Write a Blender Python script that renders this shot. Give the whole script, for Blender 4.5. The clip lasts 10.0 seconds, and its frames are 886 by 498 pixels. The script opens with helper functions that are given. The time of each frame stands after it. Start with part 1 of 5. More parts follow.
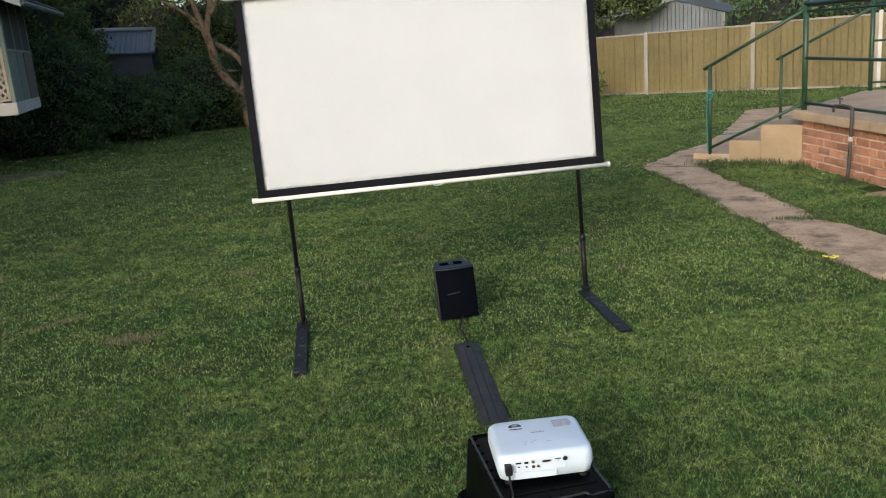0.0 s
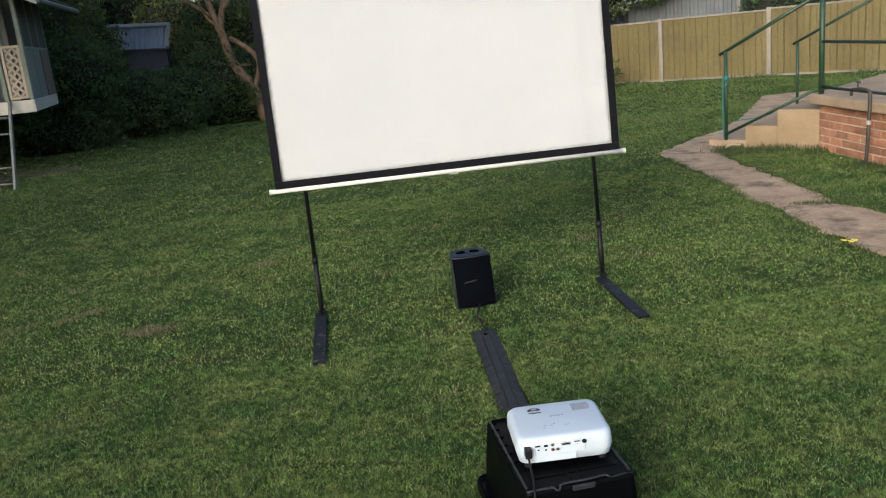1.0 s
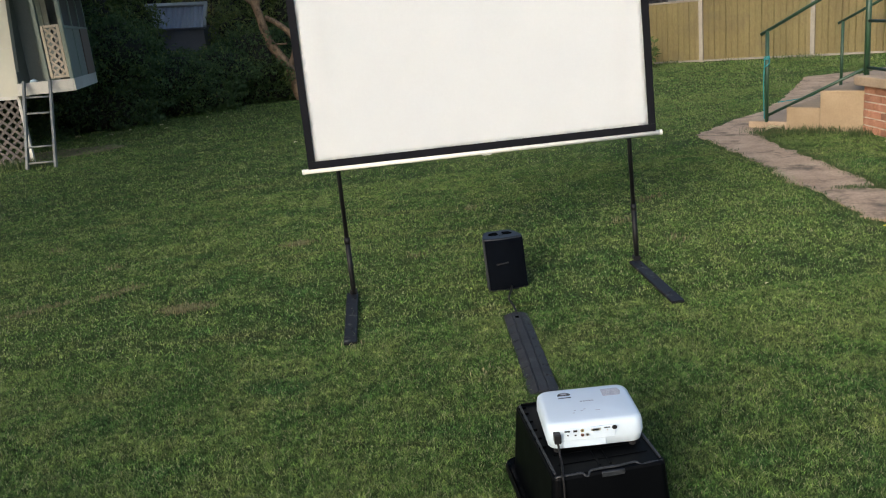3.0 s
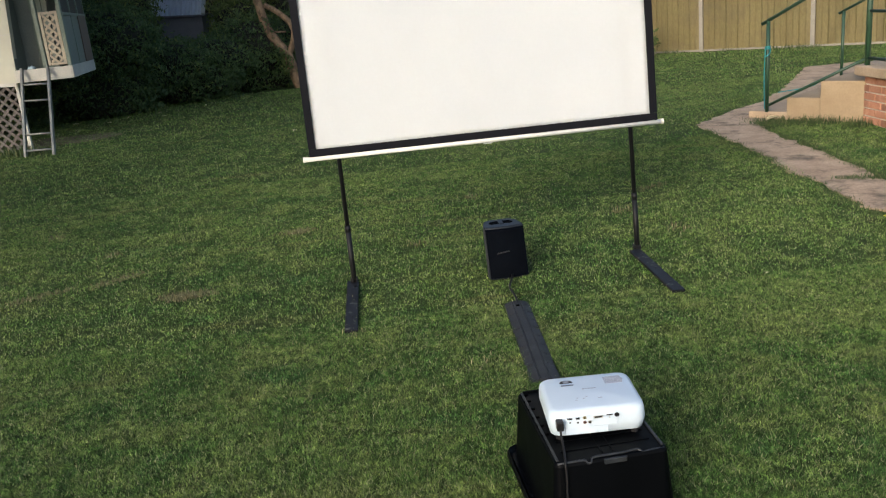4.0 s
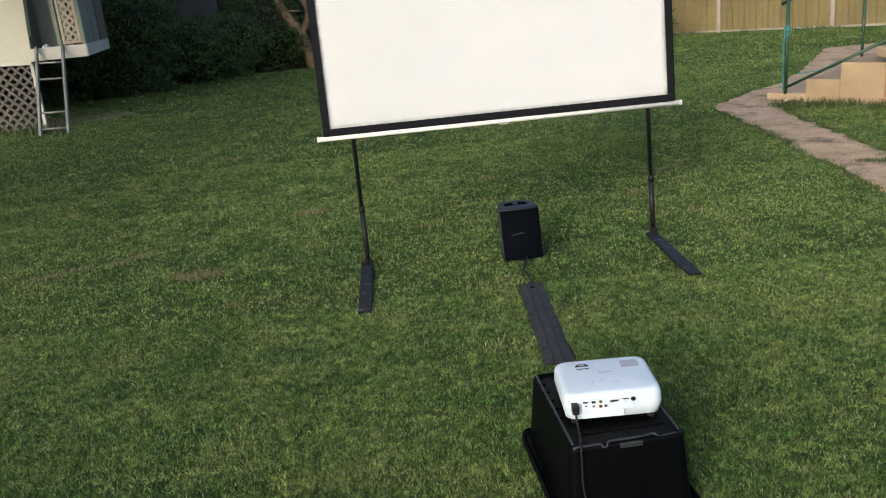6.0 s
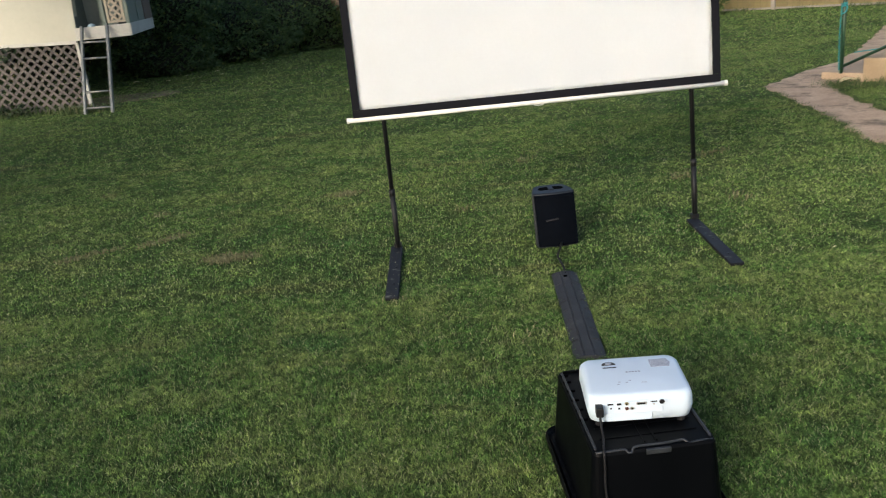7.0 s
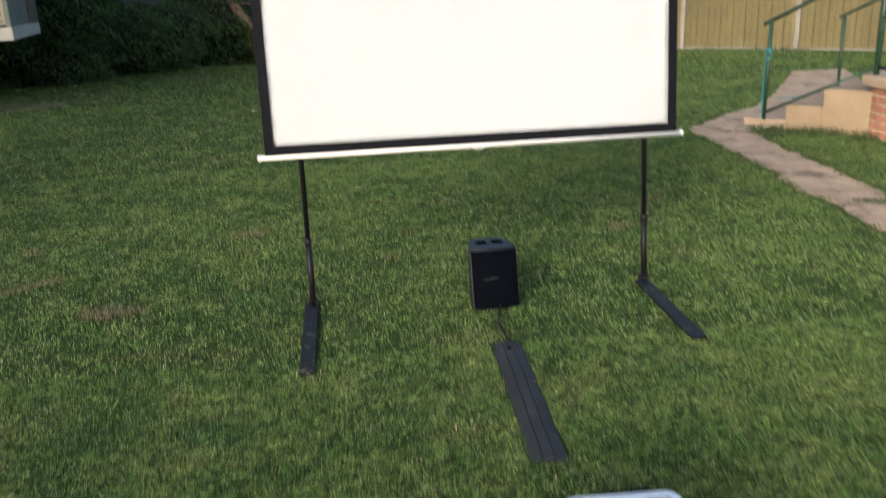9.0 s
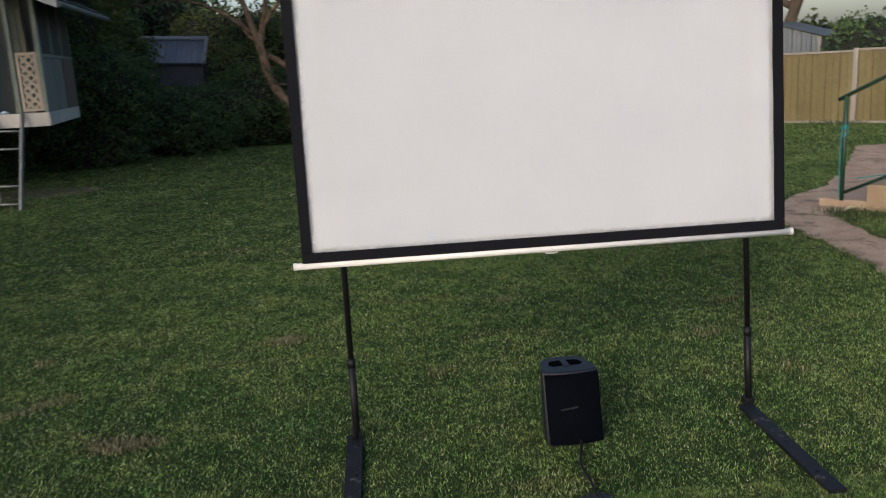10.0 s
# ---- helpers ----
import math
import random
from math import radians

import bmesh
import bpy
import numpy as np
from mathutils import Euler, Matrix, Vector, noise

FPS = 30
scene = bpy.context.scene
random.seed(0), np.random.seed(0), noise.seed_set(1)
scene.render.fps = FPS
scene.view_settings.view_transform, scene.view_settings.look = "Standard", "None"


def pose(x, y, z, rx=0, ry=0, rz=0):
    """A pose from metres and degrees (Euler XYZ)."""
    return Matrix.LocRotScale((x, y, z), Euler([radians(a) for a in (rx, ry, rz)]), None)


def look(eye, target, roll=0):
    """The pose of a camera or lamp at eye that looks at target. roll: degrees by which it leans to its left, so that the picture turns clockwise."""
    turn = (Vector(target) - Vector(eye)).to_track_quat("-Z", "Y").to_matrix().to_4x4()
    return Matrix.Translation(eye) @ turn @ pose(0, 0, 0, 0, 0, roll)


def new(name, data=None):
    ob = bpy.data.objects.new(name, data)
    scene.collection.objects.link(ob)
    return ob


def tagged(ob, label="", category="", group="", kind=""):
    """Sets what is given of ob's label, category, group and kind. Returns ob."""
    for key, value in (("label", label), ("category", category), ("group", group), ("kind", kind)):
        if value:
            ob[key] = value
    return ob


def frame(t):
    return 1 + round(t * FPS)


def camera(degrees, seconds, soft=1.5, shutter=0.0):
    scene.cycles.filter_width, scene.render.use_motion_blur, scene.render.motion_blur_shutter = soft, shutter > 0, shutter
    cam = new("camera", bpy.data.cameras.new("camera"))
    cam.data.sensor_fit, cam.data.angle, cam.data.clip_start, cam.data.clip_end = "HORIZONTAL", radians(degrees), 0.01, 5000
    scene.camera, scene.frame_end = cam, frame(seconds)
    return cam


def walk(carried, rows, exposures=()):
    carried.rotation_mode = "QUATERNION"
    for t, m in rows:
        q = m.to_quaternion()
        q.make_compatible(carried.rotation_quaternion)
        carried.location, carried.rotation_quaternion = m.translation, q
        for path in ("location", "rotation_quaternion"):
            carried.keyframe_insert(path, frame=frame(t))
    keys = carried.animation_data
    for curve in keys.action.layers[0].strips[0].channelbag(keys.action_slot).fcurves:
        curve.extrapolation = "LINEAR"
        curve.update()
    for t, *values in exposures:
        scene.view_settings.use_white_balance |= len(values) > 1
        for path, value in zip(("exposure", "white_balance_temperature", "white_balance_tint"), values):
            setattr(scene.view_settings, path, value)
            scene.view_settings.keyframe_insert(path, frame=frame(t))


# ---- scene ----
cam = camera(55.9, 10.0, soft=1.1, shutter=0.5)
PATH = [
    (0, (0.373, 0.309, 1.625), (0.577, 2.239, 1.143), -4.8),
    (0.5, (0.367, 0.308, 1.626), (0.557, 2.238, 1.137), -5.5),
    (1, (0.363, 0.288, 1.612), (0.528, 2.218, 1.114), -5.8),
    (1.5, (0.366, 0.294, 1.614), (0.491, 2.226, 1.112), -5.3),
    (2, (0.375, 0.304, 1.611), (0.461, 2.236, 1.099), -5.7),
    (2.5, (0.377, 0.31, 1.611), (0.455, 2.237, 1.083), -5.9),
    (4, (0.357, 0.311, 1.605), (0.439, 2.229, 1.046), -5.6),
    (4.5, (0.346, 0.318, 1.596), (0.422, 2.226, 1.001), -5.6),
    (5, (0.345, 0.324, 1.603), (0.421, 2.231, 1.005), -6.0),
    (6.5, (0.354, 0.36, 1.593), (0.369, 2.267, 0.987), -5.1),
    (7, (0.433, 0.475, 1.58), (0.368, 2.37, 0.945), -5.9),
    (7.5, (0.5, 0.56, 1.573), (0.351, 2.449, 0.933), -7.2),
    (7.8, (0.492, 0.605, 1.562), (0.327, 2.485, 0.907), -7.7),
    (8, (0.469, 0.628, 1.569), (0.322, 2.5, 0.882), -7.4),
    (8.3, (0.406, 0.748, 1.574), (0.350, 2.614, 0.858), -6.9),
    (8.5, (0.355, 0.858, 1.574), (0.408, 2.721, 0.849), -5.4),
    (8.7, (0.318, 0.967, 1.614), (0.467, 2.829, 0.901), -3.7),
    (9, (0.314, 1.111, 1.59), (0.489, 3.009, 0.986), -2.3),
    (9.2, (0.343, 1.256, 1.629), (0.479, 3.180, 1.100), -1.8),
    (9.5, (0.33, 1.485, 1.645), (0.401, 3.436, 1.21), -2.1),
    (9.7, (0.318, 1.612, 1.646), (0.365, 3.565, 1.218), -2.5),
    (10, (0.253, 1.79, 1.609), (0.353, 3.74, 1.176), -3.2),
]
EXPOSURES = [(0, 0.63, 6250, 10), (2.5, 0.66, 6250, 10), (3.8, 0.66, 6350, 10), (4.0, 0.74, 6350, 10), (4.5, 1.25, 6450, 10), (5.0, 0.84, 6450, 10), (6.5, 0.76, 6350, 10), (7.5, 0.8, 6350, 10), (8.0, 0.88, 6400, 10), (8.2, 1.2, 6450, 10), (8.5, 1.25, 6450, 10), (8.8, 1.1, 6400, 10), (9.0, 0.9, 6300, 11), (9.2, 0.4, 6250, 12), (9.5, 0.02, 6200, 14), (10, 0.24, 6150, 16)]
walk(cam, [(t, look(eye, target, roll)) for t, eye, target, roll in PATH], EXPOSURES)

# ------------------------------------------------------------------ world and light
SUN_ELEV, SUN_AZ = 22.0, 212.0      # degrees; azimuth clockwise from +y
world = bpy.data.worlds.new("evening_sky")
scene.world = world
world.use_nodes = True
wn = world.node_tree
sky = wn.nodes.new("ShaderNodeTexSky")
sky.sky_type = 'NISHITA'
sky.sun_disc = False
sky.sun_elevation = radians(SUN_ELEV)
sky.sun_rotation = radians(SUN_AZ)
sky.dust_density = 3.0
sky.ozone_density = 1.0
wn.links.new(sky.outputs[0], wn.nodes["Background"].inputs[0])
wn.nodes["Background"].inputs[1].default_value = 0.15
sun_data = bpy.data.lights.new("sun", 'SUN')
sun_data.energy, sun_data.angle, sun_data.color = 1.45, radians(25), (1.0, 0.93, 0.85)
sun = new("sun", sun_data)
sa = radians(SUN_AZ)
sun_from = Vector((math.sin(sa) * math.cos(radians(SUN_ELEV)), math.cos(sa) * math.cos(radians(SUN_ELEV)), math.sin(radians(SUN_ELEV))))
sun.matrix_world = look(sun_from * 50, (0, 0, 0))


# ------------------------------------------------------------------ materials
def node(nt, kind, **values):
    n = nt.nodes.new(kind)
    for key, value in values.items():
        n.inputs[key.replace("_", " ")].default_value = value
    return n


def noise_at(nt, scale, detail=4.0, rough=0.6, stretch=(1, 1, 1)):
    """World-space noise, scale in cycles a metre."""
    geo = nt.nodes.new("ShaderNodeNewGeometry")
    m = nt.nodes.new("ShaderNodeMapping")
    m.inputs["Scale"].default_value = stretch
    t = node(nt, "ShaderNodeTexNoise", Scale=scale, Detail=detail, Roughness=rough)
    nt.links.new(geo.outputs["Position"], m.inputs["Vector"])
    nt.links.new(m.outputs[0], t.inputs["Vector"])
    return t.outputs[0]


def ramp(nt, fac, stops):
    r = nt.nodes.new("ShaderNodeValToRGB")
    el = r.color_ramp.elements
    while len(el) < len(stops):
        el.new(0.5)
    for e, (p, c) in zip(el, stops):
        e.position, e.color = p, (*c, 1)
    nt.links.new(fac, r.inputs[0])
    return r.outputs[0]


def mix(nt, fac, a, b, how='MIX'):
    m = nt.nodes.new("ShaderNodeMix")
    m.data_type, m.blend_type = 'RGBA', how
    for sock, v in ((0, fac), (6, a), (7, b)):
        if hasattr(v, "links"):
            nt.links.new(v, m.inputs[sock])
        elif sock == 0:
            m.inputs[0].default_value = v
        else:
            m.inputs[sock].default_value = (*v, 1)
    return m.outputs[2]


def surface(name, dark, light, rough=0.6, coarse=3.0, fine=60.0, bump=0.2, depth=0.002, metal=0.0, spec=0.5,
            stretch=(1, 1, 1), stain=None, stain_at=(0.55, 0.7), stain_scale=1.5, per_object=0.0, grained=0.2):
    m = bpy.data.materials.new(name)
    m.use_nodes = True
    nt = m.node_tree
    p = nt.nodes["Principled BSDF"]
    big, small = noise_at(nt, coarse, 3.0, 0.6, stretch), noise_at(nt, fine, 3.0, 0.7, stretch)
    col = ramp(nt, big, ((0.3, dark), (0.7, light)))
    grain = ramp(nt, small, ((0.25, (1 - grained,) * 3), (0.75, (1 + grained / 2,) * 3)))
    col = mix(nt, 1.0, col, grain, 'MULTIPLY')
    if stain:
        s = noise_at(nt, stain_scale, 6.0, 0.7)
        k = ramp(nt, s, ((stain_at[0], (0, 0, 0)), (stain_at[1], (1, 1, 1))))
        col = mix(nt, k, col, stain)
    if per_object:
        oi = nt.nodes.new("ShaderNodeObjectInfo")
        g = ramp(nt, oi.outputs["Random"], ((0, (1 - per_object,) * 3), (1, (1 + per_object,) * 3)))
        col = mix(nt, 1.0, col, g, 'MULTIPLY')
    nt.links.new(col, p.inputs["Base Color"])
    rr = nt.nodes.new("ShaderNodeMapRange")
    rr.inputs[3].default_value, rr.inputs[4].default_value = max(0.05, rough - 0.1), min(1, rough + 0.1)
    nt.links.new(big, rr.inputs[0])
    nt.links.new(rr.outputs[0], p.inputs["Roughness"])
    p.inputs["Metallic"].default_value = metal
    p.inputs["Specular IOR Level"].default_value = spec
    if bump:
        b = node(nt, "ShaderNodeBump", Strength=bump, Distance=depth)
        nt.links.new(small, b.inputs["Height"])
        nt.links.new(b.outputs[0], p.inputs["Normal"])
    return m


def leafy(name, dark, light, tip, thin=0.3, patch=0.8, rough=0.55):
    """Foliage: each leaf or blade has its own tone; patches of growth differ."""
    m = bpy.data.materials.new(name)
    m.use_nodes = True
    nt = m.node_tree
    p = nt.nodes["Principled BSDF"]
    geo = nt.nodes.new("ShaderNodeNewGeometry")
    col = ramp(nt, noise_at(nt, patch, 5.0, 0.65), ((0.32, dark), (0.68, light)))
    own = ramp(nt, geo.outputs["Random Per Island"], ((0.0, (0.6, 0.62, 0.6)), (0.6, (1, 1, 1)), (1.0, (1.35, 1.3, 1.1))))
    col = mix(nt, 1.0, col, own, 'MULTIPLY')
    dry = ramp(nt, geo.outputs["Random Per Island"], ((0.88, (0, 0, 0)), (0.95, (1, 1, 1))))
    col = mix(nt, dry, col, tip)
    nt.links.new(col, p.inputs["Base Color"])
    p.inputs["Roughness"].default_value = rough
    p.inputs["Specular IOR Level"].default_value = 0.3
    tr = nt.nodes.new("ShaderNodeBsdfTranslucent")
    nt.links.new(col, tr.inputs[0])
    sh = nt.nodes.new("ShaderNodeMixShader")
    sh.inputs[0].default_value = thin
    nt.links.new(p.outputs[0], sh.inputs[1])
    nt.links.new(tr.outputs[0], sh.inputs[2])
    nt.links.new(sh.outputs[0], nt.nodes["Material Output"].inputs[0])
    return m


def lawn_material(name, blades):
    """Mown lawn: greener and paler patches at two scales, dry thatch, mowing lines; the soil sheet is the same growth seen from above."""
    m = bpy.data.materials.new(name)
    m.use_nodes = True
    nt = m.node_tree
    p = nt.nodes["Principled BSDF"]
    wide = noise_at(nt, 0.55, 4.0, 0.6)
    mid = noise_at(nt, 3.2, 5.0, 0.7)
    tuft = noise_at(nt, 22.0, 4.0, 0.7)
    col = ramp(nt, wide, ((0.3, (0.039, 0.092, 0.026)), (0.48, (0.062, 0.126, 0.035)), (0.68, (0.103, 0.168, 0.05))))
    col = mix(nt, ramp(nt, mid, ((0.44, (0, 0, 0)), (0.68, (0.9, 0.9, 0.9)))), col, (0.152, 0.2, 0.072))
    col = mix(nt, ramp(nt, noise_at(nt, 1.7, 5.0, 0.7), ((0.56, (0, 0, 0)), (0.72, (0.7, 0.7, 0.7)))), col, (0.036, 0.112, 0.04))
    straw = ramp(nt, tuft, ((0.58, (0, 0, 0)), (0.78, (0.8, 0.8, 0.8))))
    col = mix(nt, straw, col, (0.19, 0.185, 0.08))
    rows = noise_at(nt, 1.5, 4.0, 0.65, (0.35, 2.2, 1))
    thatch = ramp(nt, rows, ((0.57, (0, 0, 0)), (0.7, (0.6, 0.6, 0.6))))
    col = mix(nt, thatch, col, (0.15, 0.155, 0.07))
    if blades:
        geo = nt.nodes.new("ShaderNodeNewGeometry")
        own = ramp(nt, geo.outputs["Random Per Island"], ((0.0, (0.3, 0.34, 0.28)), (0.5, (0.95, 0.95, 0.85)), (1.0, (2.5, 2.35, 2.1))))
        col = mix(nt, 1.0, col, own, 'MULTIPLY')
        mott = ramp(nt, noise_at(nt, 19.0, 5.0, 0.8), ((0.33, (0.36, 0.4, 0.36)), (0.5, (0.9, 0.92, 0.88)), (0.66, (1.75, 1.68, 1.5))))
        col = mix(nt, 1.0, col, mott, 'MULTIPLY')
        tips = ramp(nt, noise_at(nt, 52.0, 3.0, 0.75), ((0.36, (0.56, 0.58, 0.56)), (0.5, (0.95, 0.95, 0.95)), (0.63, (1.5, 1.46, 1.4))))
        col = mix(nt, 1.0, col, tips, 'MULTIPLY')
        dry = ramp(nt, geo.outputs["Random Per Island"], ((0.91, (0, 0, 0)), (0.94, (1, 1, 1))))
        col = mix(nt, dry, col, (0.33, 0.345, 0.19))
    else:
        soil = ramp(nt, noise_at(nt, 9.0, 6.0, 0.75), ((0.45, (0, 0, 0)), (0.75, (0.7, 0.7, 0.7))))
        col = mix(nt, soil, mix(nt, 0.7, col, (0.016, 0.03, 0.009)), (0.036, 0.038, 0.018))
        b = node(nt, "ShaderNodeBump", Strength=0.8, Distance=0.03)
        nt.links.new(noise_at(nt, 60.0, 5.0, 0.8), b.inputs["Height"])
        nt.links.new(b.outputs[0], p.inputs["Normal"])
    nt.links.new(col, p.inputs["Base Color"])
    p.inputs["Roughness"].default_value = 0.6
    p.inputs["Specular IOR Level"].default_value = 0.25 if blades else 0.04
    if blades:
        tr = nt.nodes.new("ShaderNodeBsdfTranslucent")
        nt.links.new(col, tr.inputs[0])
        sh = nt.nodes.new("ShaderNodeMixShader")
        sh.inputs[0].default_value = 0.18
        nt.links.new(p.outputs[0], sh.inputs[1])
        nt.links.new(tr.outputs[0], sh.inputs[2])
        nt.links.new(sh.outputs[0], nt.nodes["Material Output"].inputs[0])
    return m


LAWN, BLADES = lawn_material("lawn_soil", False), lawn_material("grass_blades", True)
SCREEN = surface("matt_white_screen", (0.83, 0.85, 0.86), (0.86, 0.88, 0.89), 0.8, 1.5, 60, 0.0, 0.0005, spec=0.2, grained=0.015)
BORDER = surface("black_screen_border", (0.005, 0.0055, 0.008), (0.008, 0.0085, 0.0115), 0.8, 3, 200, 0.1, 0.0005, spec=0.1)
WHITE_METAL = surface("white_painted_tube", (0.62, 0.62, 0.6), (0.7, 0.7, 0.68), 0.35, 4, 90, 0.05, 0.0005, grained=0.05)
GREY_METAL = surface("grey_case", (0.32, 0.31, 0.29), (0.4, 0.39, 0.36), 0.45, 4, 90, 0.05, 0.0005)
BLACK_METAL = surface("black_powder_coat", (0.004, 0.0044, 0.0052), (0.007, 0.0075, 0.0085), 0.5, 6, 200, 0.1, 0.0005, spec=0.25)
WORN_BLACK = surface("scuffed_black_steel", (0.006, 0.0065, 0.008), (0.013, 0.0135, 0.016), 0.6, 8, 90, 0.3, 0.001, spec=0.2,
                     stain=(0.12, 0.115, 0.09), stain_at=(0.58, 0.7), stain_scale=17)
SPEAKER = surface("black_moulded_plastic", (0.005, 0.0072, 0.0115), (0.0075, 0.0105, 0.016), 0.55, 8, 260, 0.3, 0.0008, spec=0.3)
GRILLE = surface("black_perforated_grille", (0.0012, 0.0019, 0.0034), (0.002, 0.003, 0.005), 0.8, 8, 420, 0.7, 0.0015, spec=0.03)
BADGE = surface("dull_silver_badge", (0.012, 0.012, 0.014), (0.02, 0.02, 0.023), 0.4, 8, 200, 0, metal=0.5)
RUBBER = surface("dusty_black_rubber", (0.013, 0.0145, 0.018), (0.024, 0.026, 0.031), 0.62, 5, 120, 0.4, 0.002, spec=0.25,
                 stain=(0.05, 0.052, 0.053), stain_at=(0.6, 0.8), stain_scale=7)
CABLE = surface("black_cable_sheath", (0.010, 0.010, 0.011), (0.009, 0.009, 0.01), 0.5, 8, 200, 0, spec=0.2)
TUB = surface("black_polypropylene", (0.0009, 0.0012, 0.0017), (0.0018, 0.0022, 0.003), 0.45, 5, 220, 0.25, 0.0008, spec=0.05,
              stain=(0.007, 0.008, 0.008), stain_at=(0.62, 0.85), stain_scale=6)
# Paler black that paints the glints along the tub's edges.
TUB_EDGE_GLINT = surface("highlit_black_plastic_edge", (0.012, 0.014, 0.017), (0.03, 0.033, 0.038), 0.4, 14, 220, 0.25, 0.0008, spec=0.3)
NEAR_BLACK = surface("near_black_matt", (0.001, 0.001, 0.0012), (0.0015, 0.0015, 0.0018), 0.95, 8, 200, 0, spec=0.02)
PROJ = surface("white_projector_plastic", (0.46, 0.55, 0.64), (0.52, 0.61, 0.7), 0.42, 5, 300, 0.05, 0.0004, grained=0.03)
PROJ_VENT = surface("grey_vent", (0.22, 0.24, 0.29), (0.28, 0.3, 0.35), 0.5, 6, 200, 0)
PORT = surface("dark_socket", (0.01, 0.01, 0.011), (0.02, 0.02, 0.022), 0.4, 8, 200, 0, spec=0.15)
PORT_METAL = surface("plated_connector", (0.42, 0.41, 0.38), (0.55, 0.54, 0.5), 0.3, 8, 200, 0, metal=0.9)
PORT_RED = surface("red_socket", (0.12, 0.05, 0.04), (0.15, 0.06, 0.05), 0.4, 8, 200, 0)
PORT_YELLOW = surface("yellow_socket", (0.2, 0.17, 0.08), (0.22, 0.19, 0.1), 0.4, 8, 200, 0)
CONCRETE = surface("weathered_concrete", (0.29, 0.21, 0.138), (0.43, 0.325, 0.22), 0.85, 2.2, 45, 0.5, 0.004,
                   stain=(0.17, 0.14, 0.1), stain_at=(0.55, 0.75), stain_scale=2.4)
PATH_MAT = surface("worn_path_concrete", (0.33, 0.228, 0.146), (0.5, 0.37, 0.25), 0.88, 3.4, 50, 0.7, 0.006,
                   stain=(0.12, 0.09, 0.058), stain_at=(0.5, 0.67), stain_scale=2.6, grained=0.35)
STEP_PAINT = surface("ochre_rendered_concrete", (0.26, 0.19, 0.115), (0.36, 0.27, 0.17), 0.85, 2.0, 50, 0.2, 0.003, grained=0.1,
                     stain=(0.22, 0.17, 0.11), stain_at=(0.56, 0.78), stain_scale=3)
BRICK = surface("salmon_clay_brick", (0.33, 0.145, 0.085), (0.45, 0.225, 0.14), 0.85, 9, 90, 0.5, 0.003, per_object=0.28,
                stain=(0.5, 0.35, 0.24), stain_at=(0.52, 0.75), stain_scale=4)
MORTAR = surface("pale_mortar", (0.58, 0.5, 0.4), (0.66, 0.58, 0.48), 0.9, 6, 80, 0.5, 0.003)
GREEN_PAINT = surface("dark_green_painted_steel", (0.012, 0.042, 0.021), (0.022, 0.06, 0.031), 0.45, 6, 120, 0.15, 0.0008,
                      stain=(0.05, 0.045, 0.03), stain_at=(0.66, 0.78), stain_scale=9)
TEAL = surface("teal_rope", (0.015, 0.16, 0.17), (0.02, 0.24, 0.25), 0.7, 20, 300, 0.4, 0.001)
FENCE = surface("tan_steel_sheet", (0.235, 0.19, 0.08), (0.31, 0.255, 0.112), 0.5, 1.4, 30, 0.1, 0.001,
                stain=(0.19, 0.152, 0.08), stain_at=(0.52, 0.78), stain_scale=1.6, stretch=(1, 1, 0.3))
FENCE_POST = surface("cream_grey_steel_post", (0.21, 0.19, 0.16), (0.28, 0.255, 0.215), 0.45, 3, 60, 0.1, 0.001)
ZINC = surface("weathered_zinc_sheet", (0.22, 0.255, 0.275), (0.32, 0.36, 0.38), 0.45, 1.2, 40, 0.15, 0.001, metal=0.3,
               stain=(0.26, 0.25, 0.24), stain_at=(0.58, 0.8), stain_scale=2)
BLUE_ZINC = surface("blue_grey_roof_sheet", (0.42, 0.49, 0.62), (0.58, 0.64, 0.74), 0.42, 1.5, 40, 0.15, 0.001, metal=0.2)
SHED_WALL = surface("slate_blue_boards", (0.075, 0.085, 0.11), (0.11, 0.12, 0.15), 0.7, 2, 40, 0.2, 0.002)
CREAM = surface("cream_wall_sheet", (0.43, 0.43, 0.355), (0.5, 0.495, 0.41), 0.6, 0.8, 12, 0.03, 0.001, grained=0.05,
                stain=(0.38, 0.37, 0.29), stain_at=(0.62, 0.85), stain_scale=1.2)
WHITE_WOOD = surface("white_weathered_board", (0.4, 0.395, 0.36), (0.52, 0.515, 0.47), 0.6, 3, 60, 0.2, 0.002,
                     stain=(0.3, 0.28, 0.23), stain_at=(0.6, 0.75), stain_scale=6)
GREY_GREEN = surface("grey_green_lining", (0.12, 0.142, 0.128), (0.17, 0.192, 0.172), 0.6, 1.2, 40, 0.1, 0.001)
DARK_GREEN_WOOD = surface("green_grey_post_paint", (0.12, 0.16, 0.13), (0.17, 0.21, 0.18), 0.55, 3, 60, 0.15, 0.001)
DARK_SCREEN = surface("dark_flyscreen", (0.02, 0.02, 0.02), (0.035, 0.033, 0.03), 0.7, 3, 200, 0.2, 0.001)
BROWN_PANEL = surface("brown_lower_panel", (0.09, 0.065, 0.05), (0.14, 0.1, 0.08), 0.6, 2, 50, 0.2, 0.001)
LATTICE = surface("weathered_lattice_wood", (0.062, 0.055, 0.05), (0.105, 0.094, 0.086), 0.75, 4, 60, 0.3, 0.002)
LATTICE_CREAM = surface("cream_lattice_wood", (0.34, 0.3, 0.23), (0.42, 0.37, 0.29), 0.65, 4, 60, 0.2, 0.002)
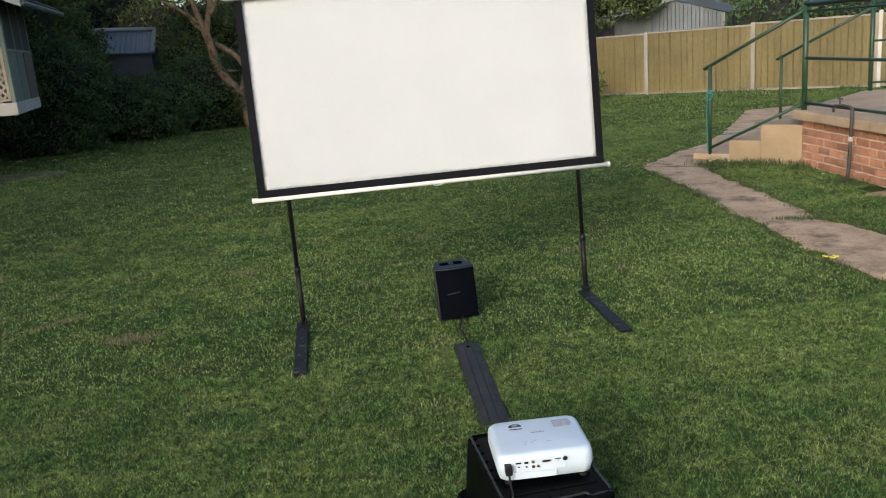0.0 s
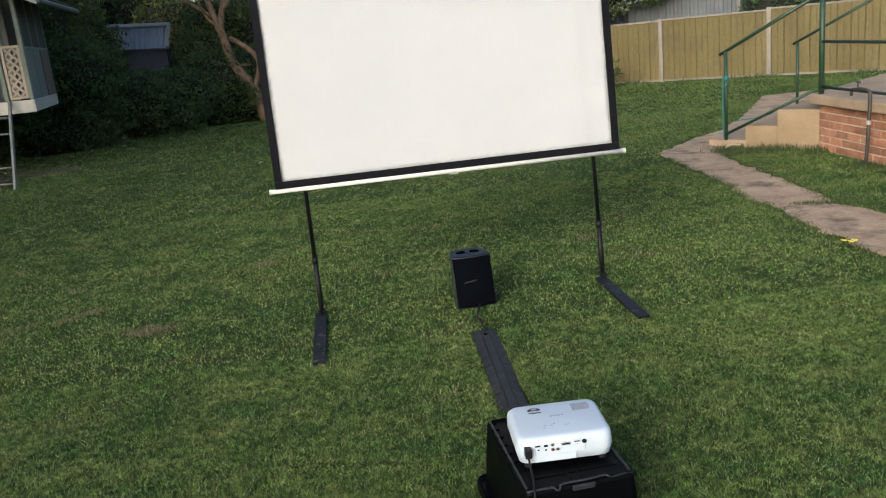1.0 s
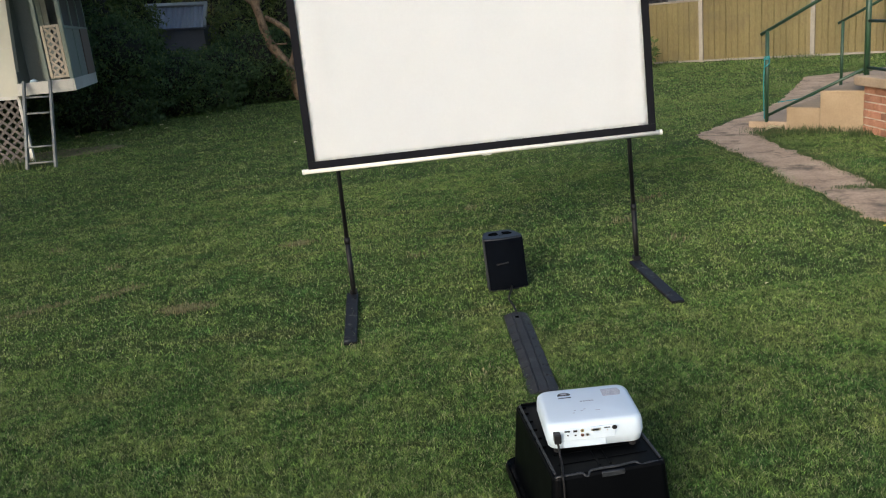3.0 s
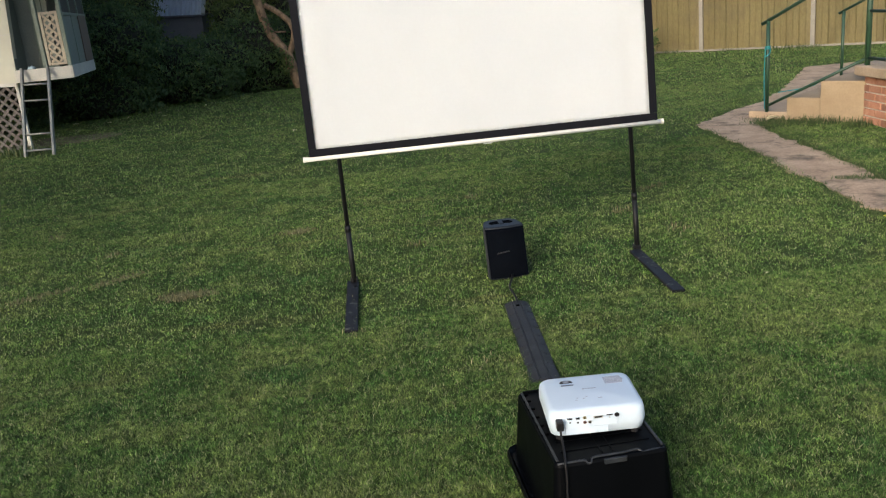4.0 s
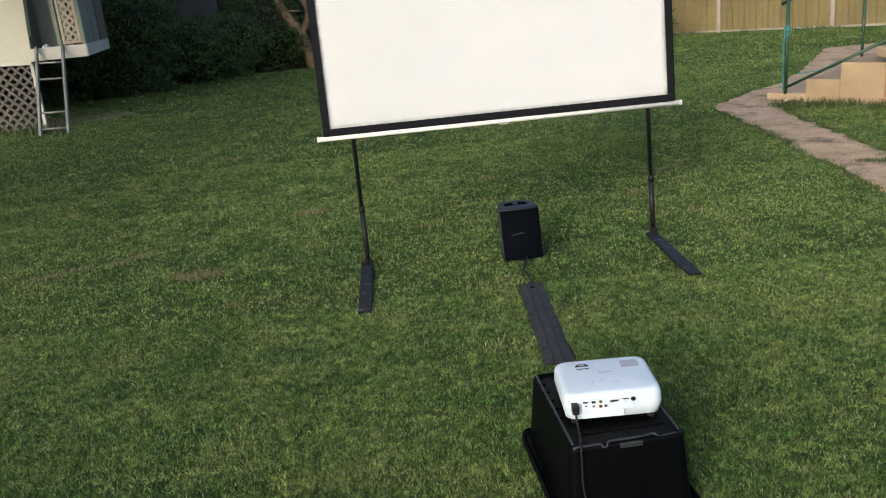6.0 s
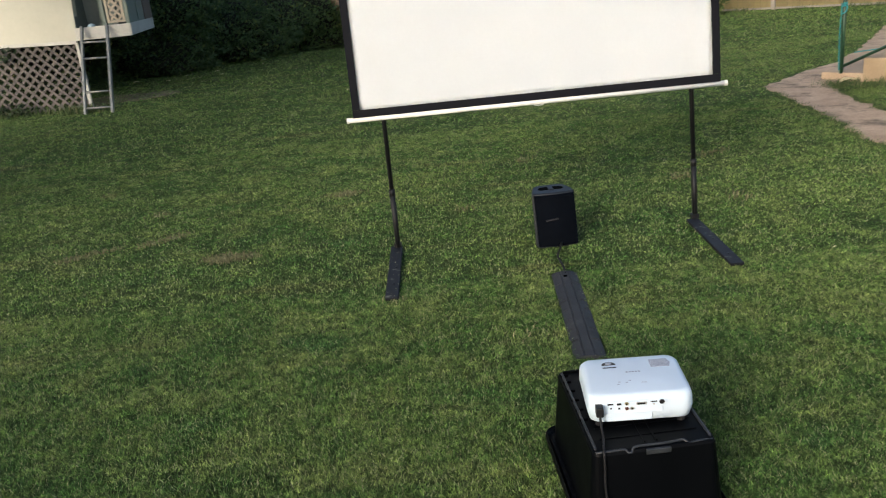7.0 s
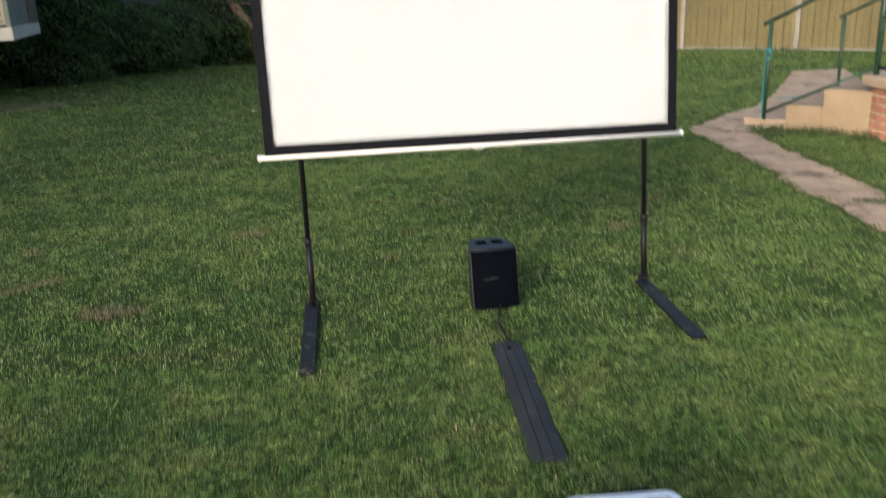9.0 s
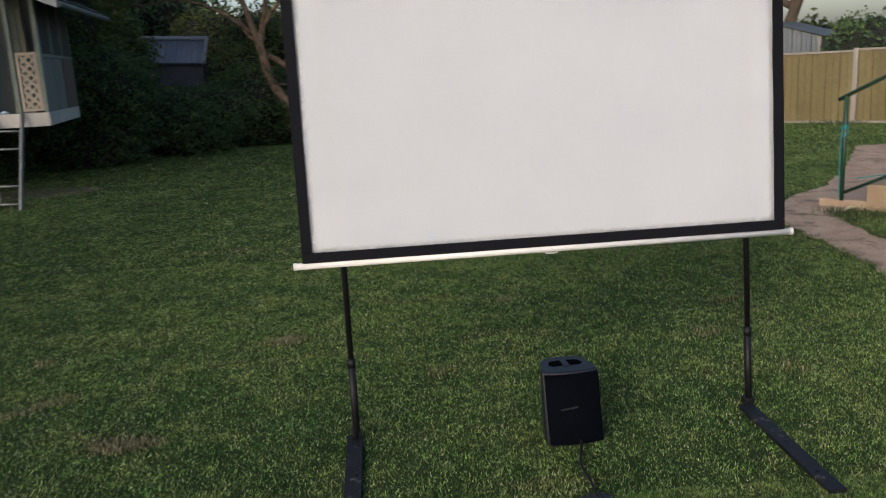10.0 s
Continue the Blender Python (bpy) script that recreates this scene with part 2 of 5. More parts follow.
LADDER = surface("aluminium", (0.15, 0.16, 0.155), (0.22, 0.23, 0.22), 0.45, 6, 90, 0.1, 0.001, metal=0.35)
DECK_WOOD = surface("grey_deck_boards", (0.16, 0.14, 0.11), (0.22, 0.19, 0.15), 0.7, 4, 60, 0.3, 0.002)
BARK = surface("ridged_bark", (0.15, 0.1, 0.06), (0.3, 0.205, 0.125), 0.85, 9, 40, 1.0, 0.016, stretch=(1, 1, 0.3), grained=0.45,
               stain=(0.06, 0.04, 0.025), stain_at=(0.5, 0.66), stain_scale=7)
TWIG = surface("dark_branch", (0.06, 0.045, 0.03), (0.1, 0.075, 0.05), 0.85, 6, 40, 0.5, 0.006)
# Near-black fill, painted for the shade deep inside the bushes.
SHADE_CORE = surface("inner_shade_fill", (0.005, 0.007, 0.004), (0.01, 0.013, 0.007), 0.9, 5, 30, 0.6, 0.02)
HEDGE_LEAF = leafy("dark_hedge_leaf", (0.045, 0.09, 0.04), (0.1, 0.165, 0.062), (0.15, 0.2, 0.06), 0.35)
# Leaf green with the shadow on the weeds put into its colour.
WEED_LEAF = leafy("shaded_weed_leaf", (0.018, 0.034, 0.018), (0.038, 0.062, 0.028), (0.06, 0.085, 0.035), 0.2)
TREE_LEAF = leafy("tree_leaf", (0.065, 0.105, 0.036), (0.14, 0.19, 0.062), (0.2, 0.23, 0.075), 0.4)
LIGHT_LEAF = leafy("yellow_green_leaf", (0.08, 0.11, 0.03), (0.15, 0.17, 0.05), (0.22, 0.2, 0.08), 0.4)
TUFT = leafy("long_grass", (0.05, 0.085, 0.03), (0.085, 0.125, 0.045), (0.22, 0.2, 0.11), 0.35, 3.0)
DEAD = leafy("dead_brown_grass", (0.1, 0.092, 0.048), (0.2, 0.185, 0.1), (0.3, 0.28, 0.17), 0.2, 6.0)
STRAW = leafy("straw_clippings", (0.24, 0.22, 0.12), (0.36, 0.34, 0.2), (0.42, 0.38, 0.24), 0.2, 6.0)
SOIL = surface("dry_tan_soil", (0.24, 0.175, 0.115), (0.34, 0.255, 0.17), 0.95, 5, 60, 0.8, 0.01)
DIRT = surface("bare_dirt", (0.09, 0.07, 0.045), (0.14, 0.11, 0.075), 0.95, 6, 60, 0.8, 0.01)
PETAL = surface("yellow_petal", (0.7, 0.6, 0.04), (0.75, 0.66, 0.08), 0.6, 20, 200, 0)
PALE_LEAF = surface("pale_dry_leaf", (0.62, 0.56, 0.36), (0.7, 0.64, 0.45), 0.6, 20, 200, 0.1)
PIPE = surface("old_galvanised_pipe", (0.05, 0.044, 0.04), (0.09, 0.078, 0.07), 0.55, 8, 80, 0.3, 0.001, metal=0.4)
ROCK = surface("grey_brown_log", (0.045, 0.036, 0.028), (0.08, 0.064, 0.05), 0.85, 6, 60, 0.6, 0.006)
BLUE_BAG = surface("pale_blue_cloth", (0.3, 0.42, 0.5), (0.4, 0.5, 0.58), 0.7, 9, 90, 0.2)


# ------------------------------------------------------------------ mesh helpers
def part(name, bm, material, parent=None, label="", smooth=False):
    me = bpy.data.meshes.new(name)
    bmesh.ops.recalc_face_normals(bm, faces=bm.faces[:])
    bm.to_mesh(me)
    bm.free()
    if smooth:
        for poly in me.polygons:
            poly.use_smooth = True
    me.materials.append(material)
    ob = new(name, me)
    if parent is not None:
        ob.parent = parent
    if label:
        ob["label"] = label
    return ob


def thing(name, label, category, m=None, group="", kind=""):
    ob = new(name)
    ob.empty_display_size = 0.1
    if m is not None:
        ob.matrix_world = m
    return tagged(ob, label, category, group, kind)


def arrays(name, verts, faces, material, parent=None, smooth=False):
    """A mesh from numpy arrays: verts (n, 3), faces (m, k)."""
    me = bpy.data.meshes.new(name)
    k = faces.shape[1]
    me.vertices.add(len(verts))
    me.vertices.foreach_set("co", np.ascontiguousarray(verts, dtype=np.float32).ravel())
    me.loops.add(faces.size)
    me.loops.foreach_set("vertex_index", np.ascontiguousarray(faces, dtype=np.int32).ravel())
    me.polygons.add(len(faces))
    me.polygons.foreach_set("loop_start", np.arange(0, faces.size, k, dtype=np.int32))
    if smooth:
        me.polygons.foreach_set("use_smooth", np.ones(len(faces), dtype=bool))
    me.update(calc_edges=True)
    me.materials.append(material)
    ob = new(name, me)
    if parent is not None:
        ob.parent = parent
    return ob


def box(bm, a, b, bevel=0.0, m=None):
    """A box from corner a to corner b, its edges rounded by bevel, turned by m."""
    c, s = (Vector(a) + Vector(b)) / 2, Vector(b) - Vector(a)
    made = bmesh.ops.create_cube(bm, size=1, matrix=Matrix.Translation(c) @ Matrix.Diagonal((*s, 1)))["verts"]
    if bevel:
        edges = list({e for v in made for e in v.link_edges})
        made = list({v for f in bmesh.ops.bevel(bm, geom=edges, offset=bevel, segments=2, affect='EDGES', profile=0.5)["faces"] for v in f.verts}
                    | {v for v in made if v.is_valid})
    if m is not None:
        bmesh.ops.transform(bm, matrix=m, verts=[v for v in made if v.is_valid])
    return bm


def boxed(a, b, bevel=0.0, m=None):
    return box(bmesh.new(), a, b, bevel, m)


def tube(bm, points, radius, sides=8, caps=True):
    """A round bar along points; radius is one number or one a point."""
    pts = [Vector(p) for p in points]
    rad = [radius] * len(pts) if isinstance(radius, (int, float)) else list(radius)
    rings, ref = [], None
    for i, p in enumerate(pts):
        d = (pts[min(i + 1, len(pts) - 1)] - pts[max(i - 1, 0)]).normalized()
        if ref is None:
            ref = d.orthogonal().normalized()
        ref = (ref - d * ref.dot(d)).normalized()
        side = d.cross(ref)
        rings.append([bm.verts.new(p + (ref * math.cos(a) + side * math.sin(a)) * rad[i])
                      for a in (2 * math.pi * k / sides for k in range(sides))])
    for r0, r1 in zip(rings, rings[1:]):
        for k in range(sides):
            bm.faces.new((r0[k], r0[(k + 1) % sides], r1[(k + 1) % sides], r1[k]))
    if caps:
        bm.faces.new(rings[0][::-1])
        bm.faces.new(rings[-1])
    return bm


def tubed(points, radius, sides=8):
    return tube(bmesh.new(), points, radius, sides)


def spline(points, steps=6):
    """Points of a smooth line through the given ones."""
    p = [Vector(q) for q in points]
    p = [p[0] * 2 - p[1]] + p + [p[-1] * 2 - p[-2]]
    out = []
    for i in range(1, len(p) - 2):
        a, b, c, d = p[i - 1:i + 3]
        for k in range(steps):
            t = k / steps
            out.append(0.5 * (2 * b + (c - a) * t + (2 * a - 5 * b + 4 * c - d) * t * t + (3 * b - a - 3 * c + d) * t ** 3))
    return out + [p[-2]]


def loft(bm, loops, caps=True):
    rings = [[bm.verts.new(v) for v in loop] for loop in loops]
    n = len(rings[0])
    for r0, r1 in zip(rings, rings[1:]):
        for k in range(n):
            bm.faces.new((r0[k], r0[(k + 1) % n], r1[(k + 1) % n], r1[k]))
    if caps:
        bm.faces.new(rings[0][::-1])
        bm.faces.new(rings[-1])
    return bm


def round_rect(w, d, r, z, cx=0.0, cy=0.0, seg=5):
    """A rounded rectangle of w by d round (cx, cy) at height z."""
    out = []
    for qx, qy, a0 in ((1, 1, 0), (-1, 1, 90), (-1, -1, 180), (1, -1, 270)):
        for k in range(seg + 1):
            a = radians(a0 + 90 * k / seg)
            out.append(Vector((cx + qx * (w / 2 - r) + r * math.cos(a), cy + qy * (d / 2 - r) + r * math.sin(a), z)))
    return out


def prism(bm, outline, z0, z1):
    lo, hi = [bm.verts.new((x, y, z0)) for x, y in outline], [bm.verts.new((x, y, z1)) for x, y in outline]
    n = len(lo)
    bm.faces.new(lo[::-1])
    bm.faces.new(hi)
    for k in range(n):
        bm.faces.new((lo[k], lo[(k + 1) % n], hi[(k + 1) % n], hi[k]))
    return bm


# ------------------------------------------------------------------ ground
GROUND_R = 900.0
gb = bmesh.new()
rings = [0, 3, 6, 10, 15, 22, 40, 100, 300, GROUND_R]
prev = None
for r in rings:
    ring = [gb.verts.new((1 + r * math.cos(a), 8 + r * math.sin(a), 0)) for a in (2 * math.pi * k / 48 for k in range(48))] if r else [gb.verts.new((1, 8, 0))]
    if prev:
        for k in range(48):
            k2 = (k + 1) % 48
            gb.faces.new((prev[0], ring[k], ring[k2]) if len(prev) == 1 else (prev[k], ring[k], ring[k2], prev[k2]))
    prev = ring
ground = tagged(part("ground", gb, LAWN), "mown green back lawn with dry patches", "lawn", kind="structure")

# the concrete path round the steps: outer edge, then inner edge back
PATH_EDGE = [(3.35, -2.5), (3.38, 0.5), (3.42, 3.2), (3.47, 4.0), (3.5, 4.8), (3.51, 5.59), (3.56, 6.22), (3.59, 6.94), (3.7, 7.81), (3.74, 8.68), (3.82, 9.72),
             (4.6, 10.58), (5.15, 10.99), (5.9, 12.0), (6.59, 13.04), (7.42, 14.4), (8.3, 14.4), (7.5, 12.4), (6.3, 10.6), (4.9, 9.55),
             (4.42, 9.5), (4.3, 9.0), (4.21, 8.39), (4.19, 7.65), (4.12, 6.85), (4.02, 6.42), (4.12, 6.1), (4.16, 5.72), (4.2, 4.8), (4.2, 4.0), (4.16, 3.2), (4.1, 0.5), (4.1, -2.5)]


def rough_outline(pts, amount, step, seed):
    rnd = random.Random(seed)
    out = []
    for (x0, y0), (x1, y1) in zip(pts, pts[1:] + pts[:1]):
        n = max(1, int(math.hypot(x1 - x0, y1 - y0) / step))
        for k in range(n):
            t = k / n
            out.append((x0 + (x1 - x0) * t + rnd.gauss(0, amount), y0 + (y1 - y0) * t + rnd.gauss(0, amount)))
    return out


PATH_POLY = rough_outline(PATH_EDGE, 0.02, 0.085, 3)
pavement = tagged(new("pavement"), "worn pinkish-grey concrete garden path with ragged edges and cracks", "path", kind="structure")


def path_slab(cuts, z, tilt):
    """The piece of the path that lies ahead of each cut (point, way), a crack's width away from it."""
    bm = prism(bmesh.new(), PATH_POLY, -0.05, 0.0)
    bmesh.ops.triangulate(bm, faces=bm.faces[:])
    for co, no in cuts:
        geom = bm.verts[:] + bm.edges[:] + bm.faces[:]
        bmesh.ops.bisect_plane(bm, geom=geom, plane_co=Vector((*co, 0)) + Vector((*no, 0)).normalized() * 0.007, plane_no=(*no, 0), clear_inner=True)
    mid = sum((v.co for v in bm.verts), Vector()) / len(bm.verts)
    for v in bm.verts:
        if v.co.z > -0.01:
            v.co.z = z + tilt * (v.co.y - mid.y) + 0.006 * noise.noise(v.co * 0.9)
    return part("slab", bm, PATH_MAT, pavement)


CRACKS = [((3.88, 6.47), (0.4, 0.91)), ((3.9, 4.55), (-0.15, 1.0)), ((4.25, 9.35), (0.55, 0.8)), ((3.7, 2.3), (0.1, 1.0)), ((5.9, 11.1), (0.6, 0.7))]
order = [CRACKS[3], CRACKS[1], CRACKS[0], CRACKS[2], CRACKS[4]]
for k in range(6):
    cuts = ([order[k - 1]] if k else []) + ([(order[k][0], (-order[k][1][0], -order[k][1][1]))] if k < 5 else [])
    path_slab(cuts, (0.010, 0.008, 0.013, 0.009, 0.012, 0.010)[k], (0.0, 0.002, -0.003, 0.002, 0.0, 0.0)[k])


# ------------------------------------------------------------------ lawn blades
def value_noise(x, y, cell, seed):
    g = np.random.RandomState(seed).rand(256, 256)
    u, v = x / cell, y / cell
    i, j = np.floor(u).astype(int), np.floor(v).astype(int)
    fu, fv = u - i, v - j
    fu, fv = fu * fu * (3 - 2 * fu), fv * fv * (3 - 2 * fv)
    i0, i1, j0, j1 = i % 256, (i + 1) % 256, j % 256, (j + 1) % 256
    return (g[i0, j0] * (1 - fu) + g[i1, j0] * fu) * (1 - fv) + (g[i0, j1] * (1 - fu) + g[i1, j1] * fu) * fv


def inside(x, y, poly):
    hit = np.zeros(len(x), dtype=bool)
    for (x0, y0), (x1, y1) in zip(poly, poly[1:] + poly[:1]):
        if y0 != y1:
            hit ^= ((y0 > y) != (y1 > y)) & (x < (x1 - x0) * (y - y0) / (y1 - y0) + x0)
    return hit


BARE = [(0.68, 2.47, 1.08, 3.05), (0.83, 3.61, 0.965, 4.6), (-0.012, 4.45, 0.038, 5.22), (1.748, 4.5, 1.802, 5.24), (4.98, 6.2, 5.3, 7.4)]


def blades(name, area, count, tall, wide, seed, lean=0.9):
    rs = np.random.RandomState(seed)
    x0, y0, x1, y1 = area
    x, y = rs.uniform(x0, x1, count), rs.uniform(y0, y1, count)
    clump = 0.45 * value_noise(x, y, 0.05, 5) + 0.35 * value_noise(x, y, 0.13, 6) + 0.2 * value_noise(x, y, 0.7, 7)
    keep = rs.rand(count) < np.clip(0.38 + 1.35 * (clump - 0.28), 0.3, 1)
    keep &= ~inside(x + rs.normal(0, 0.035, count) + 0.05 * (value_noise(x, y, 0.16, 31) - 0.5), y + rs.normal(0, 0.035, count), PATH_EDGE)
    for a, b, c, d in BARE:
        keep &= ~((x > a) & (x < c) & (y > b) & (y < d))
    for mx, my, ma, mb in ((-1.08, 5.36, 0.17, 0.09), (0.75, 7.2, 0.14, 0.08), (-0.49, 6.7, 0.12, 0.07), (2.3, 6.9, 0.2, 0.09)):
        keep &= ~(np.hypot((x - mx) / ma, (y - my) / mb) < rs.uniform(0.0, 1.25, count))
    x, y, clump = x[keep], y[keep], clump[keep]
    n = len(x)
    h = tall * rs.uniform(0.4, 1.05, n) * (0.62 + 0.6 * clump)
    w = wide * rs.uniform(0.6, 1.3, n)
    a, la = rs.uniform(0, 2 * np.pi, n), rs.uniform(0, 2 * np.pi, n)
    l = h * lean * rs.uniform(0.25, 1.7, n)
    dx, dy = np.cos(a) * w / 2, np.sin(a) * w / 2
    v = np.empty((n, 3, 3))
    v[:, 0] = np.stack((x - dx, y - dy, np.full(n, -0.002)), 1)
    v[:, 1] = np.stack((x + dx, y + dy, np.full(n, -0.002)), 1)
    v[:, 2] = np.stack((x + np.cos(la) * l, y + np.sin(la) * l, h), 1)
    return arrays(name, v.reshape(-1, 3), np.arange(3 * n).reshape(-1, 3), BLADES)


LAWN_AREAS = (((-2.4, 2.45, 3.4, 4.6), 1350000, 0.019, 0.0044, 11), ((-5.4, 4.6, 5.25, 9.0), 1150000, 0.018, 0.006, 12),
              ((-9.0, 9.0, 12.5, 14.0), 690000, 0.02, 0.009, 13), ((-7.5, 14.0, 14.0, 21.0), 290000, 0.028, 0.015, 14),
              ((-9.0, 2.45, -2.4, 4.6), 90000, 0.028, 0.012, 15), ((3.4, 2.45, 9.5, 4.6), 70000, 0.028, 0.012, 16),
              ((-9.0, 4.6, -5.4, 9.0), 100000, 0.026, 0.011, 17), ((-6.0, -3.0, 3.4, 2.45), 230000, 0.024, 0.016, 18))
for area, count, tall, wide, seed in LAWN_AREAS:
    tagged(blades("grass", area, count, tall, wide, seed), "short mown green grass with straw-coloured blades", "grass", kind="stuff")


def tufts(name, spots, label, tall=0.16, each=60, spread=0.09, seed=1, width=0.006, mt=None):
    rs = np.random.RandomState(seed)
    vs = []
    for sx, sy in spots:
        k = int(each * rs.uniform(0.6, 1.4))
        for _ in range(k):
            x, y = sx + rs.normal(0, spread), sy + rs.normal(0, spread)
            h, a, l = tall * rs.uniform(0.4, 1.2), rs.uniform(0, 6.3), rs.uniform(0, 0.8)
            dx, dy = math.cos(a + 1.57) * width / 2, math.sin(a + 1.57) * width / 2
            mx, my = x + math.cos(a) * l * h * 0.3, y + math.sin(a) * l * h * 0.3
            tx, ty = x + math.cos(a) * l * h, y + math.sin(a) * l * h
            vs.append(((x - dx, y - dy, 0), (x + dx, y + dy, 0), (mx + dx * .7, my + dy * .7, h * .6), (mx - dx * .7, my - dy * .7, h * .6)))
            vs.append(((mx - dx * .7, my - dy * .7, h * .6), (mx + dx * .7, my + dy * .7, h * .6), (tx, ty, h), (tx, ty, h - 0.001)))
    v = np.array(vs).reshape(-1, 3)
    return tagged(arrays(name, v, np.arange(len(v)).reshape(-1, 4), mt or TUFT), label, "grass", kind="stuff")


# ------------------------------------------------------------------ projection screen on its stand
SCREEN_Y = 5.30
screen = thing("projection_screen", "white pull-up projection screen with black border on a black floor stand", "projection screen")


def screen_sheet():
    bm = bmesh.new()
    x0, x1, z0, z1, nx, nz = -0.125, 1.905, 0.853, 1.945, 70, 40
    grid = []
    for j in range(nz + 1):
        row = []
        for i in range(nx + 1):
            u, v = i / nx, j / nz
            x, z = x0 + (x1 - x0) * u, z0 + (z1 - z0) * v
            edge = math.exp(-((u - 0.945) / 0.018) ** 2) - math.exp(-((u - 0.06) / 0.02) ** 2) * 0.8
            y = SCREEN_Y - 0.006 + 0.006 * edge * (1 - 0.3 * v) + 0.006 * noise.noise((x * 1.6 + z * 1.5, z * 5.0 - x * 0.8, 0.3)) + 0.0022 * noise.noise((x * 4 + z * 4, z * 8.0 - x * 2, 2.0))
            row.append(bm.verts.new((x, y, z)))
        grid.append(row)
    for j in range(nz):
        for i in range(nx):
            bm.faces.new((grid[j][i], grid[j][i + 1], grid[j + 1][i + 1], grid[j + 1][i]))
    bmesh.ops.solidify(bm, geom=bm.faces[:], thickness=0.0008)
    return bm


part("fabric", screen_sheet(), SCREEN, screen, "matt white fabric with faint vertical ripples", True)
Y0, Y1 = SCREEN_Y - 0.016, SCREEN_Y + 0.008
part("border", boxed((-0.168, Y0, 0.812), (1.948, Y1, 0.855)), BORDER, screen, "black lower border")
part("border", boxed((-0.168, Y0, 0.857), (-0.125, Y1, 1.945)), BORDER, screen, "black side border")
part("border", boxed((1.905, Y0, 0.857), (1.948, Y1, 1.945)), BORDER, screen, "black side border")
bar = part("weight_bar", tubed([(-0.195, SCREEN_Y - 0.004, 0.8), (1.975, SCREEN_Y - 0.004, 0.8)], 0.0145, 14), WHITE_METAL, screen, "round white bottom bar", True)
for xa, xb in ((-0.207, -0.193), (1.973, 1.987)):
    part("end_cap", tubed([(xa, SCREEN_Y - 0.004, 0.8), (xb, SCREEN_Y - 0.004, 0.8)], 0.0165, 14), WHITE_METAL, bar, "cream plastic end cap")
part("pull_tab", tubed(spline([(0.875, SCREEN_Y - 0.012, 0.79), (0.88, SCREEN_Y - 0.014, 0.783), (0.92, SCREEN_Y - 0.014, 0.782), (0.93, SCREEN_Y - 0.012, 0.79)], 4), 0.0025, 6), WHITE_METAL, bar)
part("roller_case", boxed((-0.22, SCREEN_Y - 0.04, 1.942), (2.0, SCREEN_Y + 0.045, 2.02), 0.012), GREY_METAL, screen, "grey metal roller case")
for px in (0.002, 1.79):
    yb = SCREEN_Y + 0.027
    pole = part("pole", tubed([(px, yb, 0.0), (px, yb, 0.36)], 0.0165, 14), BLACK_METAL, screen, smooth=True)
    part("inner_pole", tubed([(px, yb, 0.355), (px, yb, 1.96)], 0.0135, 12), BLACK_METAL, pole, smooth=True)
    part("collar", tubed([(px, yb, 0.335), (px, yb, 0.375)], 0.0185, 14), BLACK_METAL, pole, smooth=True)
    fx = px + (0.010 if px < 1 else -0.012)
    yf = 4.42 if px < 1 else 4.47
    turn = Matrix.Translation((fx, yf, 0)) @ pose(0, 0, 0, 0, 0, 1.3 if px < 1 else 0.6) @ Matrix.Translation((-fx, -yf, 0))
    fb = boxed((fx - 0.035, yf, 0.004), (fx + 0.035, 5.265, 0.022), 0.004, turn)
    foot = part("foot", fb, WORN_BLACK, screen, "scuffed flat black steel foot on the grass")
    for k in range(3):
        part("bolt", tubed([(fx, 4.62 + 0.26 * k, 0.02), (fx, 4.62 + 0.26 * k, 0.026)], 0.008, 8), BLACK_METAL, foot)
    part("socket", boxed((px - 0.022, 5.228 if px < 1 else 5.262, 0.018), (px + 0.022, 5.275 if px < 1 else 5.31, 0.045), 0.004), BLACK_METAL, foot)

# the frame leans back a little and stands slightly turned
LEAN = Matrix.Translation((0.89, SCREEN_Y, 0.8)) @ pose(0, 0, 0, -5.0, 0, 1.3) @ Matrix.Translation((-0.89, -SCREEN_Y, -0.8))
for ob in screen.children_recursive:
    if not (ob.name.startswith("foot") or ob.parent.name.startswith("foot")):
        ob.data.transform(LEAN)

# ------------------------------------------------------------------ loudspeaker
speaker = thing("loudspeaker", "small black portable loudspeaker with wedge-shaped cabinet on the lawn", "loudspeaker", pose(0.940, 5.03, 0.004, 0, 0, 4))


def speaker_loop(w, d, z, wb, y0=0.0, r=0.022):
    """Front edge at y = y0, bowed grille; narrower back of width wb."""
    pts = []
    for k in range(9):
        u = -1 + k / 4
        pts.append(Vector((u * (w / 2 - 0.012), y0 - 0.014 * (1 - u * u), z)))
    pts += [Vector((w / 2, y0 + 0.012, z)), Vector((w / 2, y0 + 0.06, z)), Vector((wb / 2 + r, y0 + d - 0.05, z)), Vector((wb / 2, y0 + d - 0.008, z)), Vector((wb / 2 - r, y0 + d, z)),
            Vector((-wb / 2 + r, y0 + d, z)), Vector((-wb / 2, y0 + d - 0.008, z)), Vector((-wb / 2 - r, y0 + d - 0.05, z)), Vector((-w / 2, y0 + 0.06, z)), Vector((-w / 2, y0 + 0.012, z))]
    return pts


